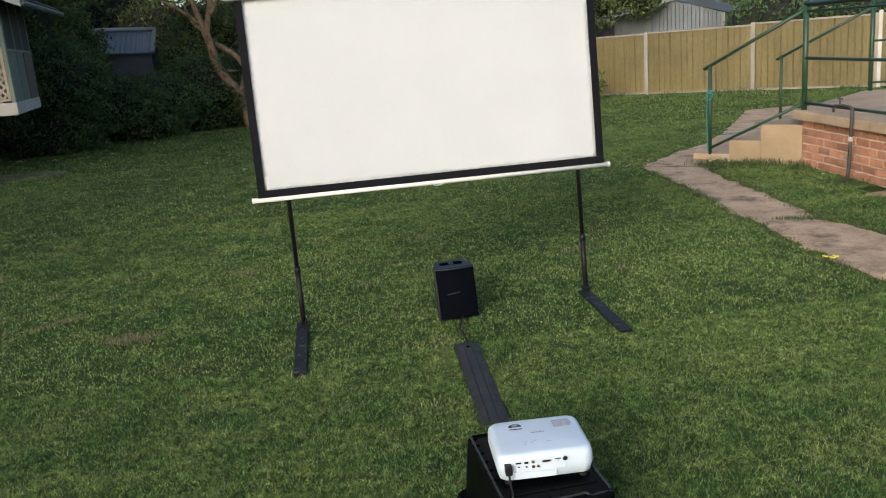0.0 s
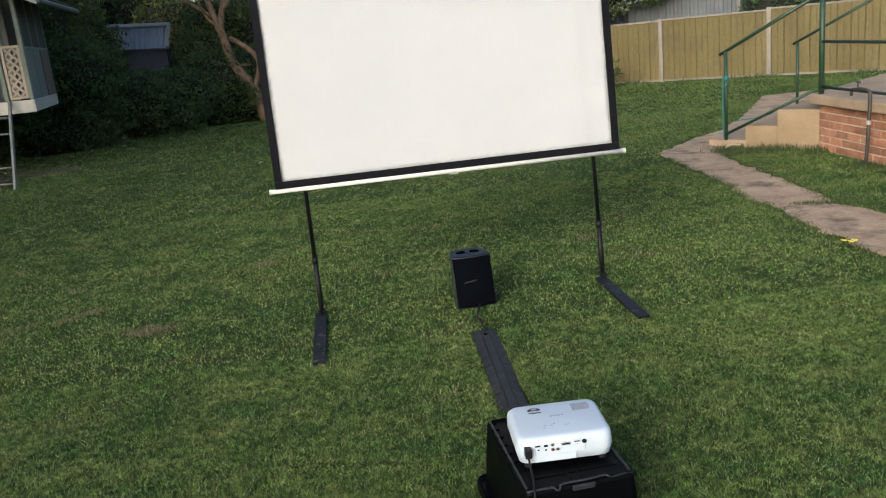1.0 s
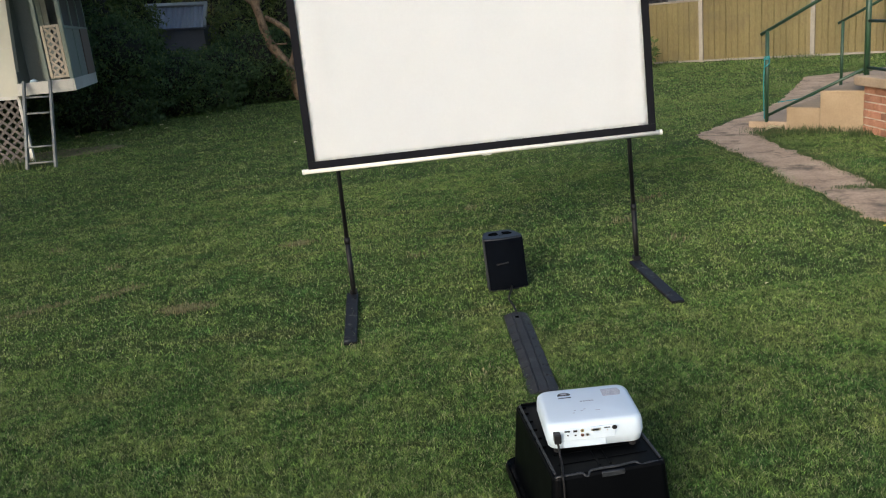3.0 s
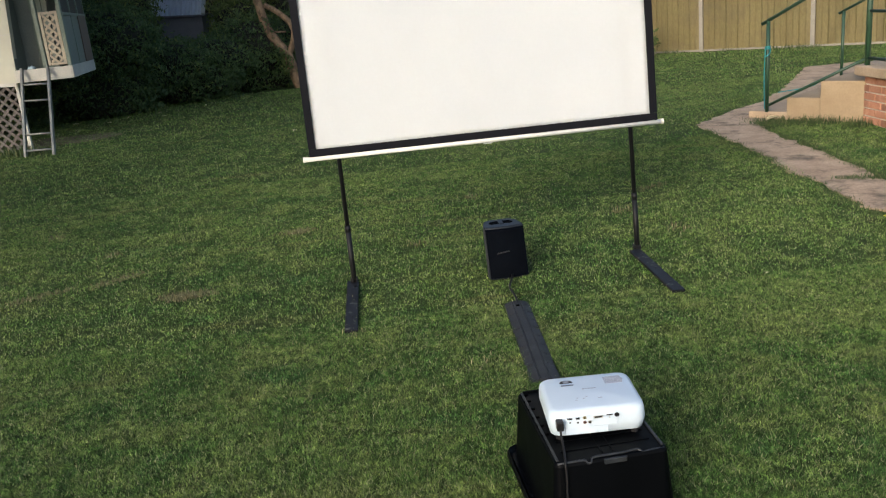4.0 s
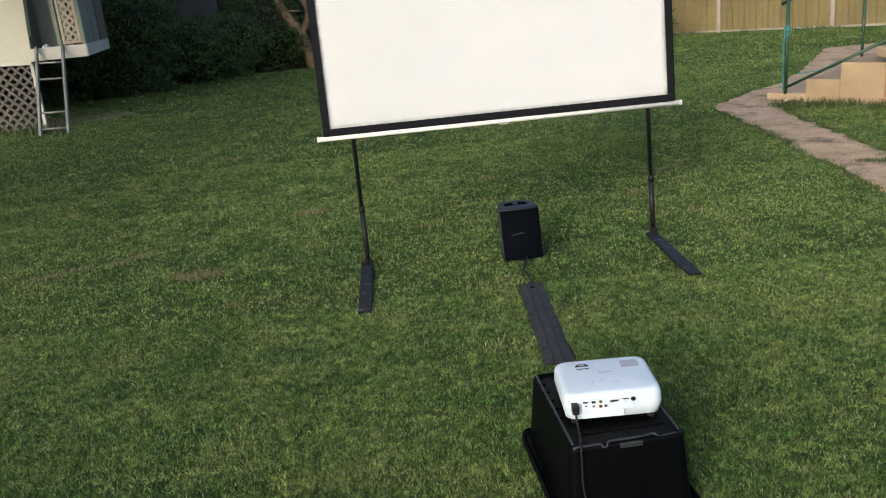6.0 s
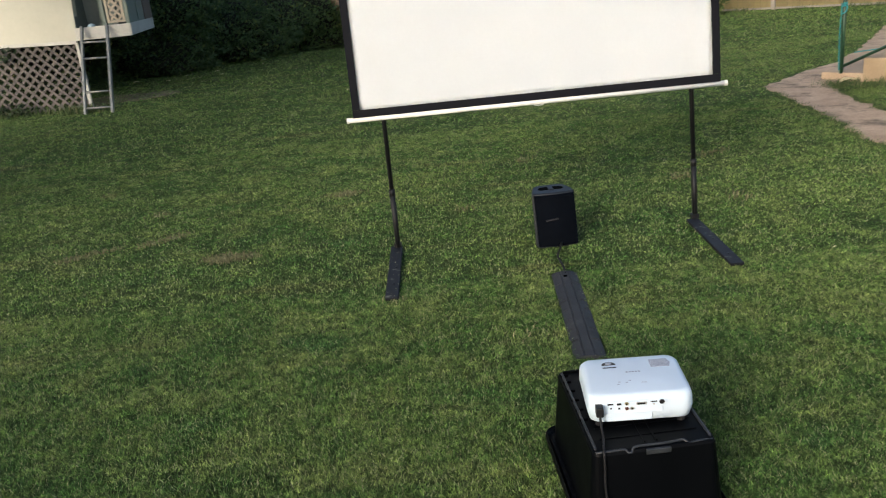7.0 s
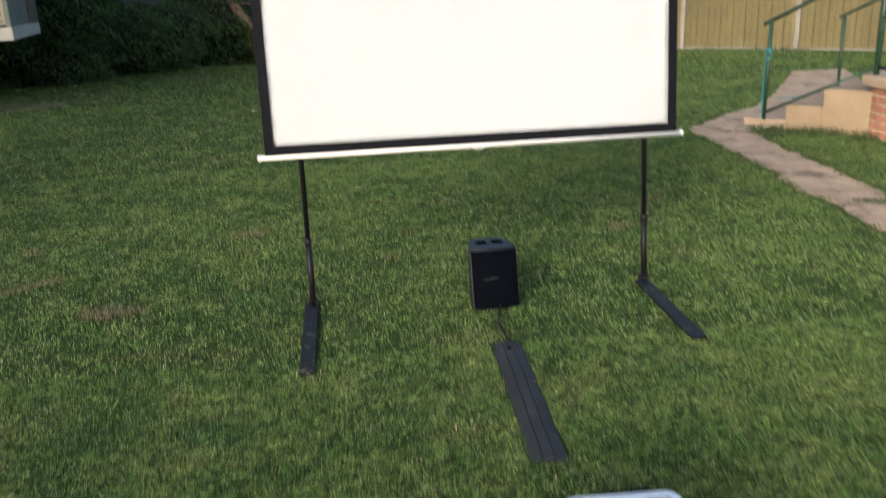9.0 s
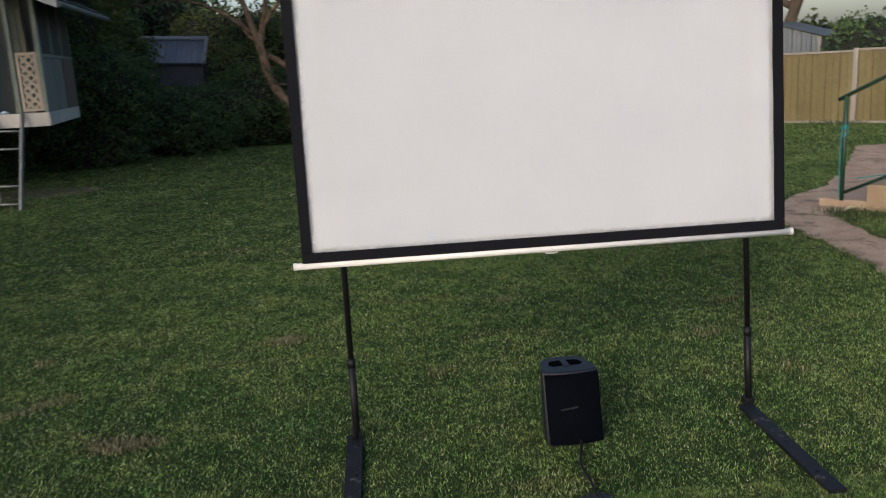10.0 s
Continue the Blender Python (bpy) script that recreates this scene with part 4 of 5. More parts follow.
# ------------------------------------------------------------------ shed with blue roof behind the hedge
bshed = thing("garden_shed", "small shed with blue-grey corrugated roof half hidden by bushes", "shed")
part("wall", boxed((-5.45, 22.6, 0), (-4.2, 24.4, 1.98), 0.01), SHED_WALL, bshed)
for k in range(7):
    part("board", boxed((-5.46, 22.575, 0.9 + 0.15 * k), (-4.19, 22.6, 1.04 + 0.15 * k), 0.004), SHED_WALL, bshed)
sag = Matrix.Translation((-4.85, 22.45, 1.97)) @ pose(0, 0, 0, 0, 3.0, 0) @ Matrix.Translation((4.85, -22.45, -1.97))
pitch_m = sag @ Matrix.Translation((-5.62, 22.45, 1.975)) @ pose(0, 0, 0, 50, 0, 0)
roof_sheet = part("roof", ribbed(1.5, 0.0, 0.72, 0.125, 0.045, pitch_m @ pose(0, 0, 0, -90, 0, 0), True), BLUE_ZINC, bshed, "corrugated roof sheet")
part("barge", boxed((1.46, 0.0, -0.03), (1.54, 0.74, 0.055), 0.004, pitch_m), ZINC, roof_sheet, "pale barge capping")
part("ridge_cap", boxed((-0.05, 0.68, -0.02), (1.54, 0.78, 0.06), 0.01, pitch_m), ZINC, roof_sheet, "folded ridge flashing")
part("gutter", tubed([sag @ Vector((-5.65, 22.42, 1.955)), sag @ Vector((-4.08, 22.42, 1.955))], 0.022, 8), SHED_WALL, bshed)

# ------------------------------------------------------------------ raised cottage with its porch
HY = 13.85
house = thing("cottage", "raised cream cottage with a lattice base and open corner porch", "house")
wb = bmesh.new()
front = [(-5.37, HY, 1.055), (-12.0, HY, 1.33), (-12.0, HY, 4.4), (-5.02, HY, 4.4), (-5.25, HY, 2.53)]
for y in (0.0, 0.12):
    wb.faces.new([wb.verts.new((x, yy + y, z)) for x, yy, z in front])
vs = list(wb.verts)
n = len(front)
for k in range(n):
    wb.faces.new((vs[k], vs[(k + 1) % n], vs[n + (k + 1) % n], vs[n + k]))
part("wall", wb, CREAM, house, "cream painted sheet wall")
part("base_strip", boxed((-5.38, HY - 0.012, 0), (-12, HY + 0.1, 0.05), 0, Matrix(((1, 0, 0, 0), (0, 1, 0, 0), (-0.0415, 0, 1, 0.79), (0, 0, 0, 1)))), WHITE_WOOD, house)
part("seam", boxed((-12, HY - 0.006, 1.78), (-5.3, HY + 0.02, 1.795)), WHITE_WOOD, house)
deck = prism(bmesh.new(), [(-12, HY + 0.05), (-4.54, HY + 0.05), (-4.98, 16.3), (-12, 16.3)], 1.12, 1.235)
part("deck", deck, DECK_WOOD, house)
part("fascia", boxed((-5.37, HY - 0.02, 1.06), (-4.5, HY + 0.03, 1.25), 0.006), WHITE_WOOD, house, "chipped white fascia board")
side_m = Matrix.Translation((-4.5, HY - 0.02, 0)) @ pose(0, 0, 0, 0, 0, 101.2)
part("fascia", boxed((0.0, -0.02, 1.065), (2.58, 0.025, 1.25), 0.006, side_m), WHITE_WOOD, house, "white side fascia board")
for x in (-4.885, -4.52):
    part("porch_post", boxed((x - 0.03, HY - 0.01, 1.25), (x + 0.03, HY + 0.06, 2.95), 0.006), DARK_GREEN_WOOD, house)
panel = part("lattice_frame", boxed((-4.84, HY + 0.0, 1.275), (-4.795, HY + 0.04, 2.07), 0.004), LATTICE_CREAM, house)
for a, b in (((-4.6, HY, 1.275), (-4.555, HY + 0.04, 2.07)), ((-4.795, HY, 1.275), (-4.6, HY + 0.04, 1.31)), ((-4.795, HY, 2.03), (-4.6, HY + 0.04, 2.07))):
    part("frame_bar", boxed(a, b, 0.004), LATTICE_CREAM, panel)


def slat_in(x0, x1, z0, z1, x, z, up, wide):
    """The piece of a slanted slat through (x, z), clipped to the opening."""
    lo, hi = -9.0, 9.0
    for o, d, a, b in ((x, 1, x0, x1), (z, up, z0, z1)):
        t0, t1 = sorted(((a - o) / d, (b - o) / d))
        lo, hi = max(lo, t0), min(hi, t1)
    if hi - lo < 0.02:
        return None
    m, ln = (lo + hi) / 2, (hi - lo) * math.sqrt(2)
    return x + m, z + up * m, ln


def lattice(x0, x1, z0, z1, y, pitch, wide, mt, owner, name="slat"):
    for up, dy in ((-1, 0.0), (1, 0.012)):
        k = -40
        while k < 120:
            got = slat_in(x0, x1, z0, z1, x0 + k * pitch, z0 if up == 1 else z1, up, wide)
            if got:
                cx, cz, ln = got
                part(name, boxed((-ln / 2, 0, -wide / 2), (ln / 2, 0.01, wide / 2), 0, Matrix.Translation((cx, y + dy, cz)) @ pose(0, 0, 0, 0, -45 * up, 0)), mt, owner)
            k += 1


lattice(-4.795, -4.6, 1.31, 2.03, HY + 0.01, 0.12, 0.034, LATTICE_CREAM, panel)
base = tagged(new("lattice_skirt"), "weathered beige wooden lattice skirt below the cottage", "lattice")
lattice(-8.9, -5.4, 0.02, 1.08, HY + 0.03, 0.155, 0.042, LATTICE, base)
part("batten", boxed((-5.42, HY + 0.005, 0), (-5.37, HY + 0.06, 1.06), 0.004), WHITE_WOOD, base)
# porch inside and outer flyscreen wall
part("lining", boxed((-5.42, HY + 0.02, 1.235), (-5.34, HY + 1.0, 2.95)), GREY_GREEN, house)
part("lining", boxed((-5.4, HY + 0.45, 1.235), (-4.85, HY + 0.51, 2.95)), GREY_GREEN, house)
part("inner_door", boxed((-5.12, HY + 0.435, 1.24), (-4.93, HY + 0.45, 2.6), 0.004), DARK_GREEN_WOOD, house)
part("side_panel", boxed((0.1, -0.012, 1.25), (2.5, 0.01, 2.02), 0.003, side_m), GREY_GREEN, house, "dull side panel")
part("side_panel", boxed((1.6, -0.03, 1.25), (2.45, -0.013, 2.02), 0.003, side_m), BROWN_PANEL, house, "brown side panel")
part("flyscreen", boxed((0.1, -0.005, 2.04), (2.5, 0.005, 2.95), 0, side_m), DARK_SCREEN, house)
part("sill", boxed((0.06, -0.03, 2.0), (2.5, 0.03, 2.045), 0.004, side_m), DARK_GREEN_WOOD, house)
for d in (0.9, 1.7, 2.48):
    part("porch_post", boxed((d - 0.025, -0.025, 1.25), (d + 0.025, 0.025, 2.95), 0.004, side_m), DARK_GREEN_WOOD, house)
part("back_wall", boxed((-12, 16.25, 1.2), (-4.98, 16.35, 4.4)), GREY_GREEN, house)
# gable roof: eave over the porch side, rising away from it
for y0, y1, nm in ((13.5, 13.53, "bargeboard"),):
    g = bmesh.new()
    for y in (y0, y1):
        g.faces.new([g.verts.new(v) for v in ((-4.05, y, 2.6), (-4.05, y, 2.74), (-7.6, y, 4.36), (-7.6, y, 4.2))])
    vv = list(g.verts)
    for k in range(4):
        g.faces.new((vv[k], vv[(k + 1) % 4], vv[4 + (k + 1) % 4], vv[4 + k]))
    part(nm, g, WHITE_WOOD, house, "white bargeboard")
rf = bmesh.new()
rf.faces.new([rf.verts.new(v) for v in ((-4.02, 13.5, 2.72), (-4.5, 16.9, 2.72), (-7.6, 16.9, 4.36), (-7.6, 13.5, 4.36))])
bmesh.ops.solidify(rf, geom=rf.faces[:], thickness=0.05)
part("roof", rf, ZINC, house)
part("gutter", tubed([(-4.05, 13.56, 2.66), (-4.5, 16.9, 2.66)], 0.045, 8), GREY_GREEN, house)
part("ceiling_lining", boxed((-5.4, HY, 2.93), (-4.3, 16.3, 2.97)), DARK_SCREEN, house)
bag = bmesh.new()
bmesh.ops.create_icosphere(bag, subdivisions=2, radius=0.06, matrix=Matrix.Translation((-5.15, HY + 0.12, 1.26)) @ Matrix.Diagonal((1.1, 0.8, 0.5, 1)))
for v in bag.verts:
    v.co += Vector((0, 0, 0.015 * noise.noise(v.co * 30)))
tagged(part("cloth", bag, BLUE_BAG, smooth=True), "crumpled pale blue cloth lying on the porch deck", "cloth")

# aluminium ladder against the deck
ladder = thing("ladder", "grey aluminium ladder leaning against the cottage deck", "ladder")
foot_l, foot_r = Vector((-5.2, 13.15, 0)), Vector((-4.76, 13.1, 0))
head_l, head_r = Vector((-5.235, 13.80, 1.27)), Vector((-4.84, 13.80, 1.25))
for a, b in ((foot_l, head_l), (foot_r, head_r)):
    d = (b - a).normalized()
    m = Matrix.Translation(a) @ (Vector((0, 0, 1)).rotation_difference(d).to_matrix().to_4x4())
    part("stile", boxed((-0.019, -0.03, 0), (0.019, 0.03, (b - a).length), 0.004, m), LADDER, ladder)
for f in (0.07, 0.25, 0.63, 0.815):
    part("rung", tubed([foot_l.lerp(head_l, f), foot_r.lerp(head_r, f)], 0.016, 8), LADDER, ladder, smooth=True)


# ------------------------------------------------------------------ foliage
def leaves(name, blobs, per_m2, size, seed, mt, parent, droop=0.5):
    """Many small folded leaves in loose clumps on and inside rounded masses (x, y, z, rx, ry, rz)."""
    rs = np.random.RandomState(seed)
    pos = []
    for x, y, z, a, b, c in blobs:
        n = int(per_m2 * 4 * math.pi * ((a * b) ** 1.6 / 3 + (a * c) ** 1.6 / 3 + (b * c) ** 1.6 / 3) ** (1 / 1.6))
        d = rs.normal(size=(n, 3))
        d /= np.linalg.norm(d, axis=1)[:, None]
        lump = 1 + 0.22 * np.sin(d[:, 0] * 7 + x * 3) * np.sin(d[:, 1] * 6 + y * 2) * np.cos(d[:, 2] * 8 + z) + 0.1 * np.sin(d[:, 0] * 17 + d[:, 2] * 15 + x)
        r = lump * (1 - 0.28 * rs.rand(n) ** 1.5)
        pos.append(np.stack((x + a * d[:, 0] * r, y + b * d[:, 1] * r, z + c * d[:, 2] * r), 1))
    p = np.concatenate(pos)
    p += rs.normal(0, size * 0.8, p.shape)
    p = p[p[:, 2] > 0.02]
    n = len(p)
    ax = rs.normal(size=(n, 3)) + np.array((0, -0.3, -droop))
    ax /= np.linalg.norm(ax, axis=1)[:, None]
    sd = np.cross(ax, rs.normal(size=(n, 3)))
    sd /= np.linalg.norm(sd, axis=1)[:, None]
    up = np.cross(ax, sd)
    s = size * rs.uniform(0.6, 1.4, n)[:, None]
    v = np.stack((p - ax * s, p + sd * s * 0.42 + up * s * 0.15, p + ax * s, p - sd * s * 0.42 + up * s * 0.15), 1)
    f = np.arange(4 * n).reshape(-1, 4)
    tri = np.concatenate((f[:, (0, 1, 2)], f[:, (0, 2, 3)]))
    return arrays(name, v.reshape(-1, 3), tri, mt, parent)


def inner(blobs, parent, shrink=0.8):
    """A bush's inside: lumpy near-black masses standing in for its shade."""
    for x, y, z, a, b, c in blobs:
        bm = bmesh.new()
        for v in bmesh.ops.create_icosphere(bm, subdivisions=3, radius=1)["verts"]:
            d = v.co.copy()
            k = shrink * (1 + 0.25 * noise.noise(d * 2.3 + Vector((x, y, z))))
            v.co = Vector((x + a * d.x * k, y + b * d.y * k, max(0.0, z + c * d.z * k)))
        part("inner_shade", bm, SHADE_CORE, parent, smooth=True)


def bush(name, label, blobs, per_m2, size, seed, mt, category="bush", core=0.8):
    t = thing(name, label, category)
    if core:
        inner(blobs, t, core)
    leaves("foliage", blobs, per_m2, size, seed, mt, t)
    return t


hedge_low = [(-6.5, 17.4, 1.5, 1.25, 1.15, 1.0), (-5.45, 18.7, 1.45, 1.1, 1.1, 0.9), (-4.6, 20.0, 0.85, 1.1, 1.0, 0.6), (-3.7, 20.9, 0.85, 1.0, 0.9, 0.6), (-2.9, 21.6, 1.0, 0.9, 0.8, 0.85), (-2.2, 22.5, 0.9, 0.9, 0.8, 0.9),
             (-7.5, 17.0, 1.3, 1.4, 1.2, 1.6), (-5.9, 18.6, 0.5, 1.4, 0.9, 0.7), (-4.5, 20.3, 0.45, 1.4, 0.9, 0.6), (-3.0, 21.9, 0.4, 1.2, 0.8, 0.6)]
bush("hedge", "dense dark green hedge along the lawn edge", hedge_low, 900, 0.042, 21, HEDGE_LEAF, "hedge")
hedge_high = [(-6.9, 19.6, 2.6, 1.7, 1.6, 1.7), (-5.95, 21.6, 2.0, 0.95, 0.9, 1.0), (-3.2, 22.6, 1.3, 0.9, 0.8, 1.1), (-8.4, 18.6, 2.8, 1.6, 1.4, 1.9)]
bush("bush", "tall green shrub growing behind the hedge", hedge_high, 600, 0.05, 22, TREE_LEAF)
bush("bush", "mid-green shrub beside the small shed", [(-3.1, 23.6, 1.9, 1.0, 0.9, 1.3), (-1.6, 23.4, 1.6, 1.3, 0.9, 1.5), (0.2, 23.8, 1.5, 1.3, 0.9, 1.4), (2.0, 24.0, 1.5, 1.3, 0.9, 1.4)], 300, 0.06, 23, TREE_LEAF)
# The last three masses lie above view, added only to shade hedge and lawn.
canopy = [(-5.9, 20.6, 3.9, 1.6, 1.4, 0.8), (-4.3, 21.4, 4.1, 1.5, 1.2, 0.75), (-7.8, 20.2, 4.4, 1.7, 1.5, 1.1), (-8.6, 17.2, 5.6, 2.2, 2.0, 1.0), (-3.4, 17.6, 5.6, 2.2, 1.8, 0.8), (-6.6, 15.8, 5.8, 2.4, 1.8, 0.8)]
tr = bush("tree", "dark tree over the hedge, with unseen crown masses added for shade", canopy, 240, 0.055, 24, TREE_LEAF, "tree", 0.0)
part("trunk", tubed(spline([(-6.6, 20.6, 0), (-6.5, 20.6, 1.5), (-6.2, 20.6, 3.0), (-5.8, 20.6, 4.2)], 4), [0.14 - 0.008 * k for k in range(13)], 9), TWIG, tr, smooth=True)
for k, q in enumerate(([(-6.3, 20.6, 2.7), (-5.5, 20.5, 3.1), (-4.6, 20.8, 3.2), (-3.9, 21.0, 3.5)], [(-6.2, 20.6, 3.0), (-5.2, 20.2, 3.5), (-4.6, 20.1, 3.3)])):
    sp = spline(q, 4)
    part("limb", tubed(sp, [0.045 - 0.0025 * i for i in range(len(sp))], 7), TWIG, tr, smooth=True)
bush("bush", "sunlit yellow-green shrub behind the small shed", [(-4.6, 26.4, 2.5, 1.4, 0.9, 1.0), (-2.9, 26.6, 2.4, 1.2, 0.9, 1.0)], 200, 0.07, 25, LIGHT_LEAF, core=0.75)
back = [(-9.5, 25, 3.0, 3.0, 1.6, 3.6), (-6.6, 28, 3.0, 2.2, 1.4, 2.2), (-1.2, 27, 2.2, 2.4, 1.4, 2.0), (2.5, 28, 2.4, 2.6, 1.4, 2.2)]
bush("tree", "far dark trees closing the yard behind the hedge", back, 90, 0.11, 26, HEDGE_LEAF, "tree")
over = [(-4.2, 22.8, 4.6, 1.2, 1.0, 0.7), (-1.2, 22.0, 4.3, 1.5, 1.2, 0.9), (0.6, 22.3, 4.4, 1.6, 1.2, 1.0), (-2.6, 22.6, 4.9, 1.4, 1.2, 0.7)]

# the twisted tree beside the screen
twisted = thing("tree", "twisted brown tree trunk forking into bent limbs", "tree")
TY = 21.2
trunk = spline([(-1.76, TY, -0.03), (-1.84, TY, 0.12), (-1.97, TY, 0.55), (-2.05, TY, 0.82), (-2.22, TY, 1.09), (-2.38, TY, 1.35), (-2.47, TY, 1.62), (-2.53, TY, 1.95), (-2.6, TY, 2.25)], 4)
part("trunk", tubed(trunk, [0.14 - 0.0015 * k if k > 6 else 0.19 - 0.008 * k for k in range(len(trunk))], 12), BARK, twisted, smooth=True)
for q, r0, r1 in (([(-2.6, TY, 2.22), (-2.7, TY, 2.55), (-2.83, TY, 3.05), (-3.1, TY - 0.1, 3.7)], 0.09, 0.05), ([(-2.6, TY, 2.2), (-2.5, TY, 2.6), (-2.4, TY, 3.0), (-2.3, TY + 0.1, 3.8)], 0.08, 0.045),
                  ([(-2.03, TY, 0.8), (-1.88, TY, 1.02), (-1.8, TY, 1.35), (-1.92, TY, 1.6), (-2.15, TY, 1.82), (-2.42, TY, 2.0)], 0.085, 0.06), ([(-1.83, TY, 1.2), (-1.76, TY, 1.7), (-1.82, TY, 2.15)], 0.06, 0.02),
                  ([(-2.7, TY, 2.5), (-3.1, TY, 2.8), (-3.6, TY, 3.1), (-4.2, TY - 0.2, 3.3)], 0.05, 0.02), ([(-2.47, TY, 2.65), (-2.2, TY, 3.0), (-1.8, TY, 3.5)], 0.06, 0.03), ([(-2.62, TY, 2.3), (-2.85, TY, 2.5), (-3.0, TY, 2.9)], 0.05, 0.02)):
    sp = spline(q, 5)
    part("limb", tubed(sp, [r0 + (r1 - r0) * k / (len(sp) - 1) for k in range(len(sp))], 9), BARK, twisted, smooth=True)
part("stub", tubed([(-2.25, TY - 0.1, 1.36), (-1.98, TY - 0.12, 1.34)], 0.025, 6), BARK, twisted)
leaves("crown", over, 210, 0.055, 27, TREE_LEAF, twisted)
leaves("low_shoot", [(-2.05, TY - 0.2, 0.62, 0.14, 0.14, 0.28)], 260, 0.06, 28, TREE_LEAF, twisted, 0.9)

# trees and growth behind the fence
def at_fence(s, w, z):
    p = F0 + FD * s + FN * w
    return (p[0], p[1], z)


far_hedge = [(*at_fence(2.0, 1.15, 1.4), 0.5, 0.45, 0.62), (*at_fence(2.45, 1.7, 1.3), 0.95, 0.85, 0.85), (*at_fence(4.6, 2.4, 1.25), 1.3, 1.1, 1.05), (*at_fence(6.4, 2.4, 1.2), 1.3, 1.1, 1.1), (*at_fence(8.3, 2.4, 1.2), 1.3, 1.1, 1.1)]
bush("hedge", "clipped dark green hedge behind the steel fence", far_hedge, 280, 0.055, 31, HEDGE_LEAF, "hedge")
ft = bush("tree", "broad tree beyond the fence with evening sky showing through", [(*at_fence(0.2, 6.0, 4.0), 2.2, 1.6, 0.95), (*at_fence(3.2, 6.0, 4.3), 2.4, 1.6, 1.1), (*at_fence(6.2, 6.0, 4.4), 2.4, 1.6, 1.2), (*at_fence(-2.5, 5.0, 3.4), 1.6, 1.4, 1.2), (*at_fence(1.7, 5.4, 3.5), 1.5, 1.2, 0.5), (*at_fence(4.8, 5.6, 3.5), 1.6, 1.2, 0.55)], 170, 0.075, 32, TREE_LEAF, "tree", 0.0)
for s in (-0.8, 8.2):
    part("trunk", tubed(spline([at_fence(s, 6.0, 0), at_fence(s + 0.1, 6.0, 1.8), at_fence(s + 0.5, 6.0, 3.2), at_fence(s + 0.3, 6.0, 4.6)], 4), [0.2 - 0.01 * k for k in range(13)], 9), TWIG, ft, smooth=True)
    for e in (-1.6, -0.8, 0.9, 1.7):
        sp = spline([at_fence(s + 0.2, 6.0, 2.6), at_fence(s + e * 0.6, 5.9, 3.3), at_fence(s + e, 5.8, 4.2)], 4)
        part("limb", tubed(sp, [0.08 - 0.006 * k for k in range(len(sp))], 7), TWIG, ft, smooth=True)
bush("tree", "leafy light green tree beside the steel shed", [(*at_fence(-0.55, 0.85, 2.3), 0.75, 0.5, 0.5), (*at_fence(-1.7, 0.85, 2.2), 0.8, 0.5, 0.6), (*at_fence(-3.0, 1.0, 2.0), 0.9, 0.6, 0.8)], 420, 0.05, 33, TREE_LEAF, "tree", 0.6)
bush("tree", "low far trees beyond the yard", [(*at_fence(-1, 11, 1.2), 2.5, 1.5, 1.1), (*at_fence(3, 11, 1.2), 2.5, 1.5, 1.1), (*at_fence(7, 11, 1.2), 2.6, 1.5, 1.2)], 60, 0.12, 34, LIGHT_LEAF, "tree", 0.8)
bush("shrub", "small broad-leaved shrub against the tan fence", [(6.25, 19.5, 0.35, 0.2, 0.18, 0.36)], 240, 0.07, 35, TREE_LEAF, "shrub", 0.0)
bush("weed", "weeds growing up the lattice skirt, leaf colour darkened for shadow", [(-8.3, 13.45, 0.4, 0.5, 0.22, 0.7), (-7.4, 13.6, 0.15, 0.4, 0.15, 0.24), (-6.6, 13.68, 0.08, 0.3, 0.1, 0.13), (-6.55, 13.74, 0.97, 0.16, 0.06, 0.09), (-7.6, 13.72, 0.9, 0.22, 0.06, 0.12)], 420, 0.045, 36, WEED_LEAF, "weed", 0.0)

# a tree added out of view to darken the cottage side of the lawn
shade = bush("tree", "large leafy tree added out of view to shade the lawn", [(-7.3, 8.9, 4.7, 1.6, 2.2, 1.7), (-7.4, 5.6, 4.6, 1.6, 2.2, 1.6), (-8.2, 3.0, 4.6, 1.8, 2.0, 1.6), (-8.2, 7.0, 6.4, 1.8, 2.6, 1.3), (-9.4, 0.2, 4.9, 2.0, 2.2, 2.0), (-9.0, 4.0, 6.6, 2.0, 2.6, 1.4)], 120, 0.09, 51, TREE_LEAF, "tree", 0.7)
part("trunk", tubed(spline([(-7.9, 6.6, -0.05), (-7.8, 6.6, 1.5), (-7.7, 6.7, 3.2), (-7.6, 6.9, 5.0)], 4), [0.26 - 0.012 * k for k in range(13)], 10), BARK, shade, smooth=True)
for q in ([(-7.8, 6.6, 2.2), (-7.5, 7.6, 3.4), (-7.3, 8.8, 4.4)], [(-7.8, 6.6, 2.4), (-7.8, 5.2, 3.6), (-8.0, 3.6, 4.4)]):
    sp = spline(q, 4)
    part("limb", tubed(sp, [0.13 - 0.009 * k for k in range(len(sp))], 8), BARK, shade, smooth=True)

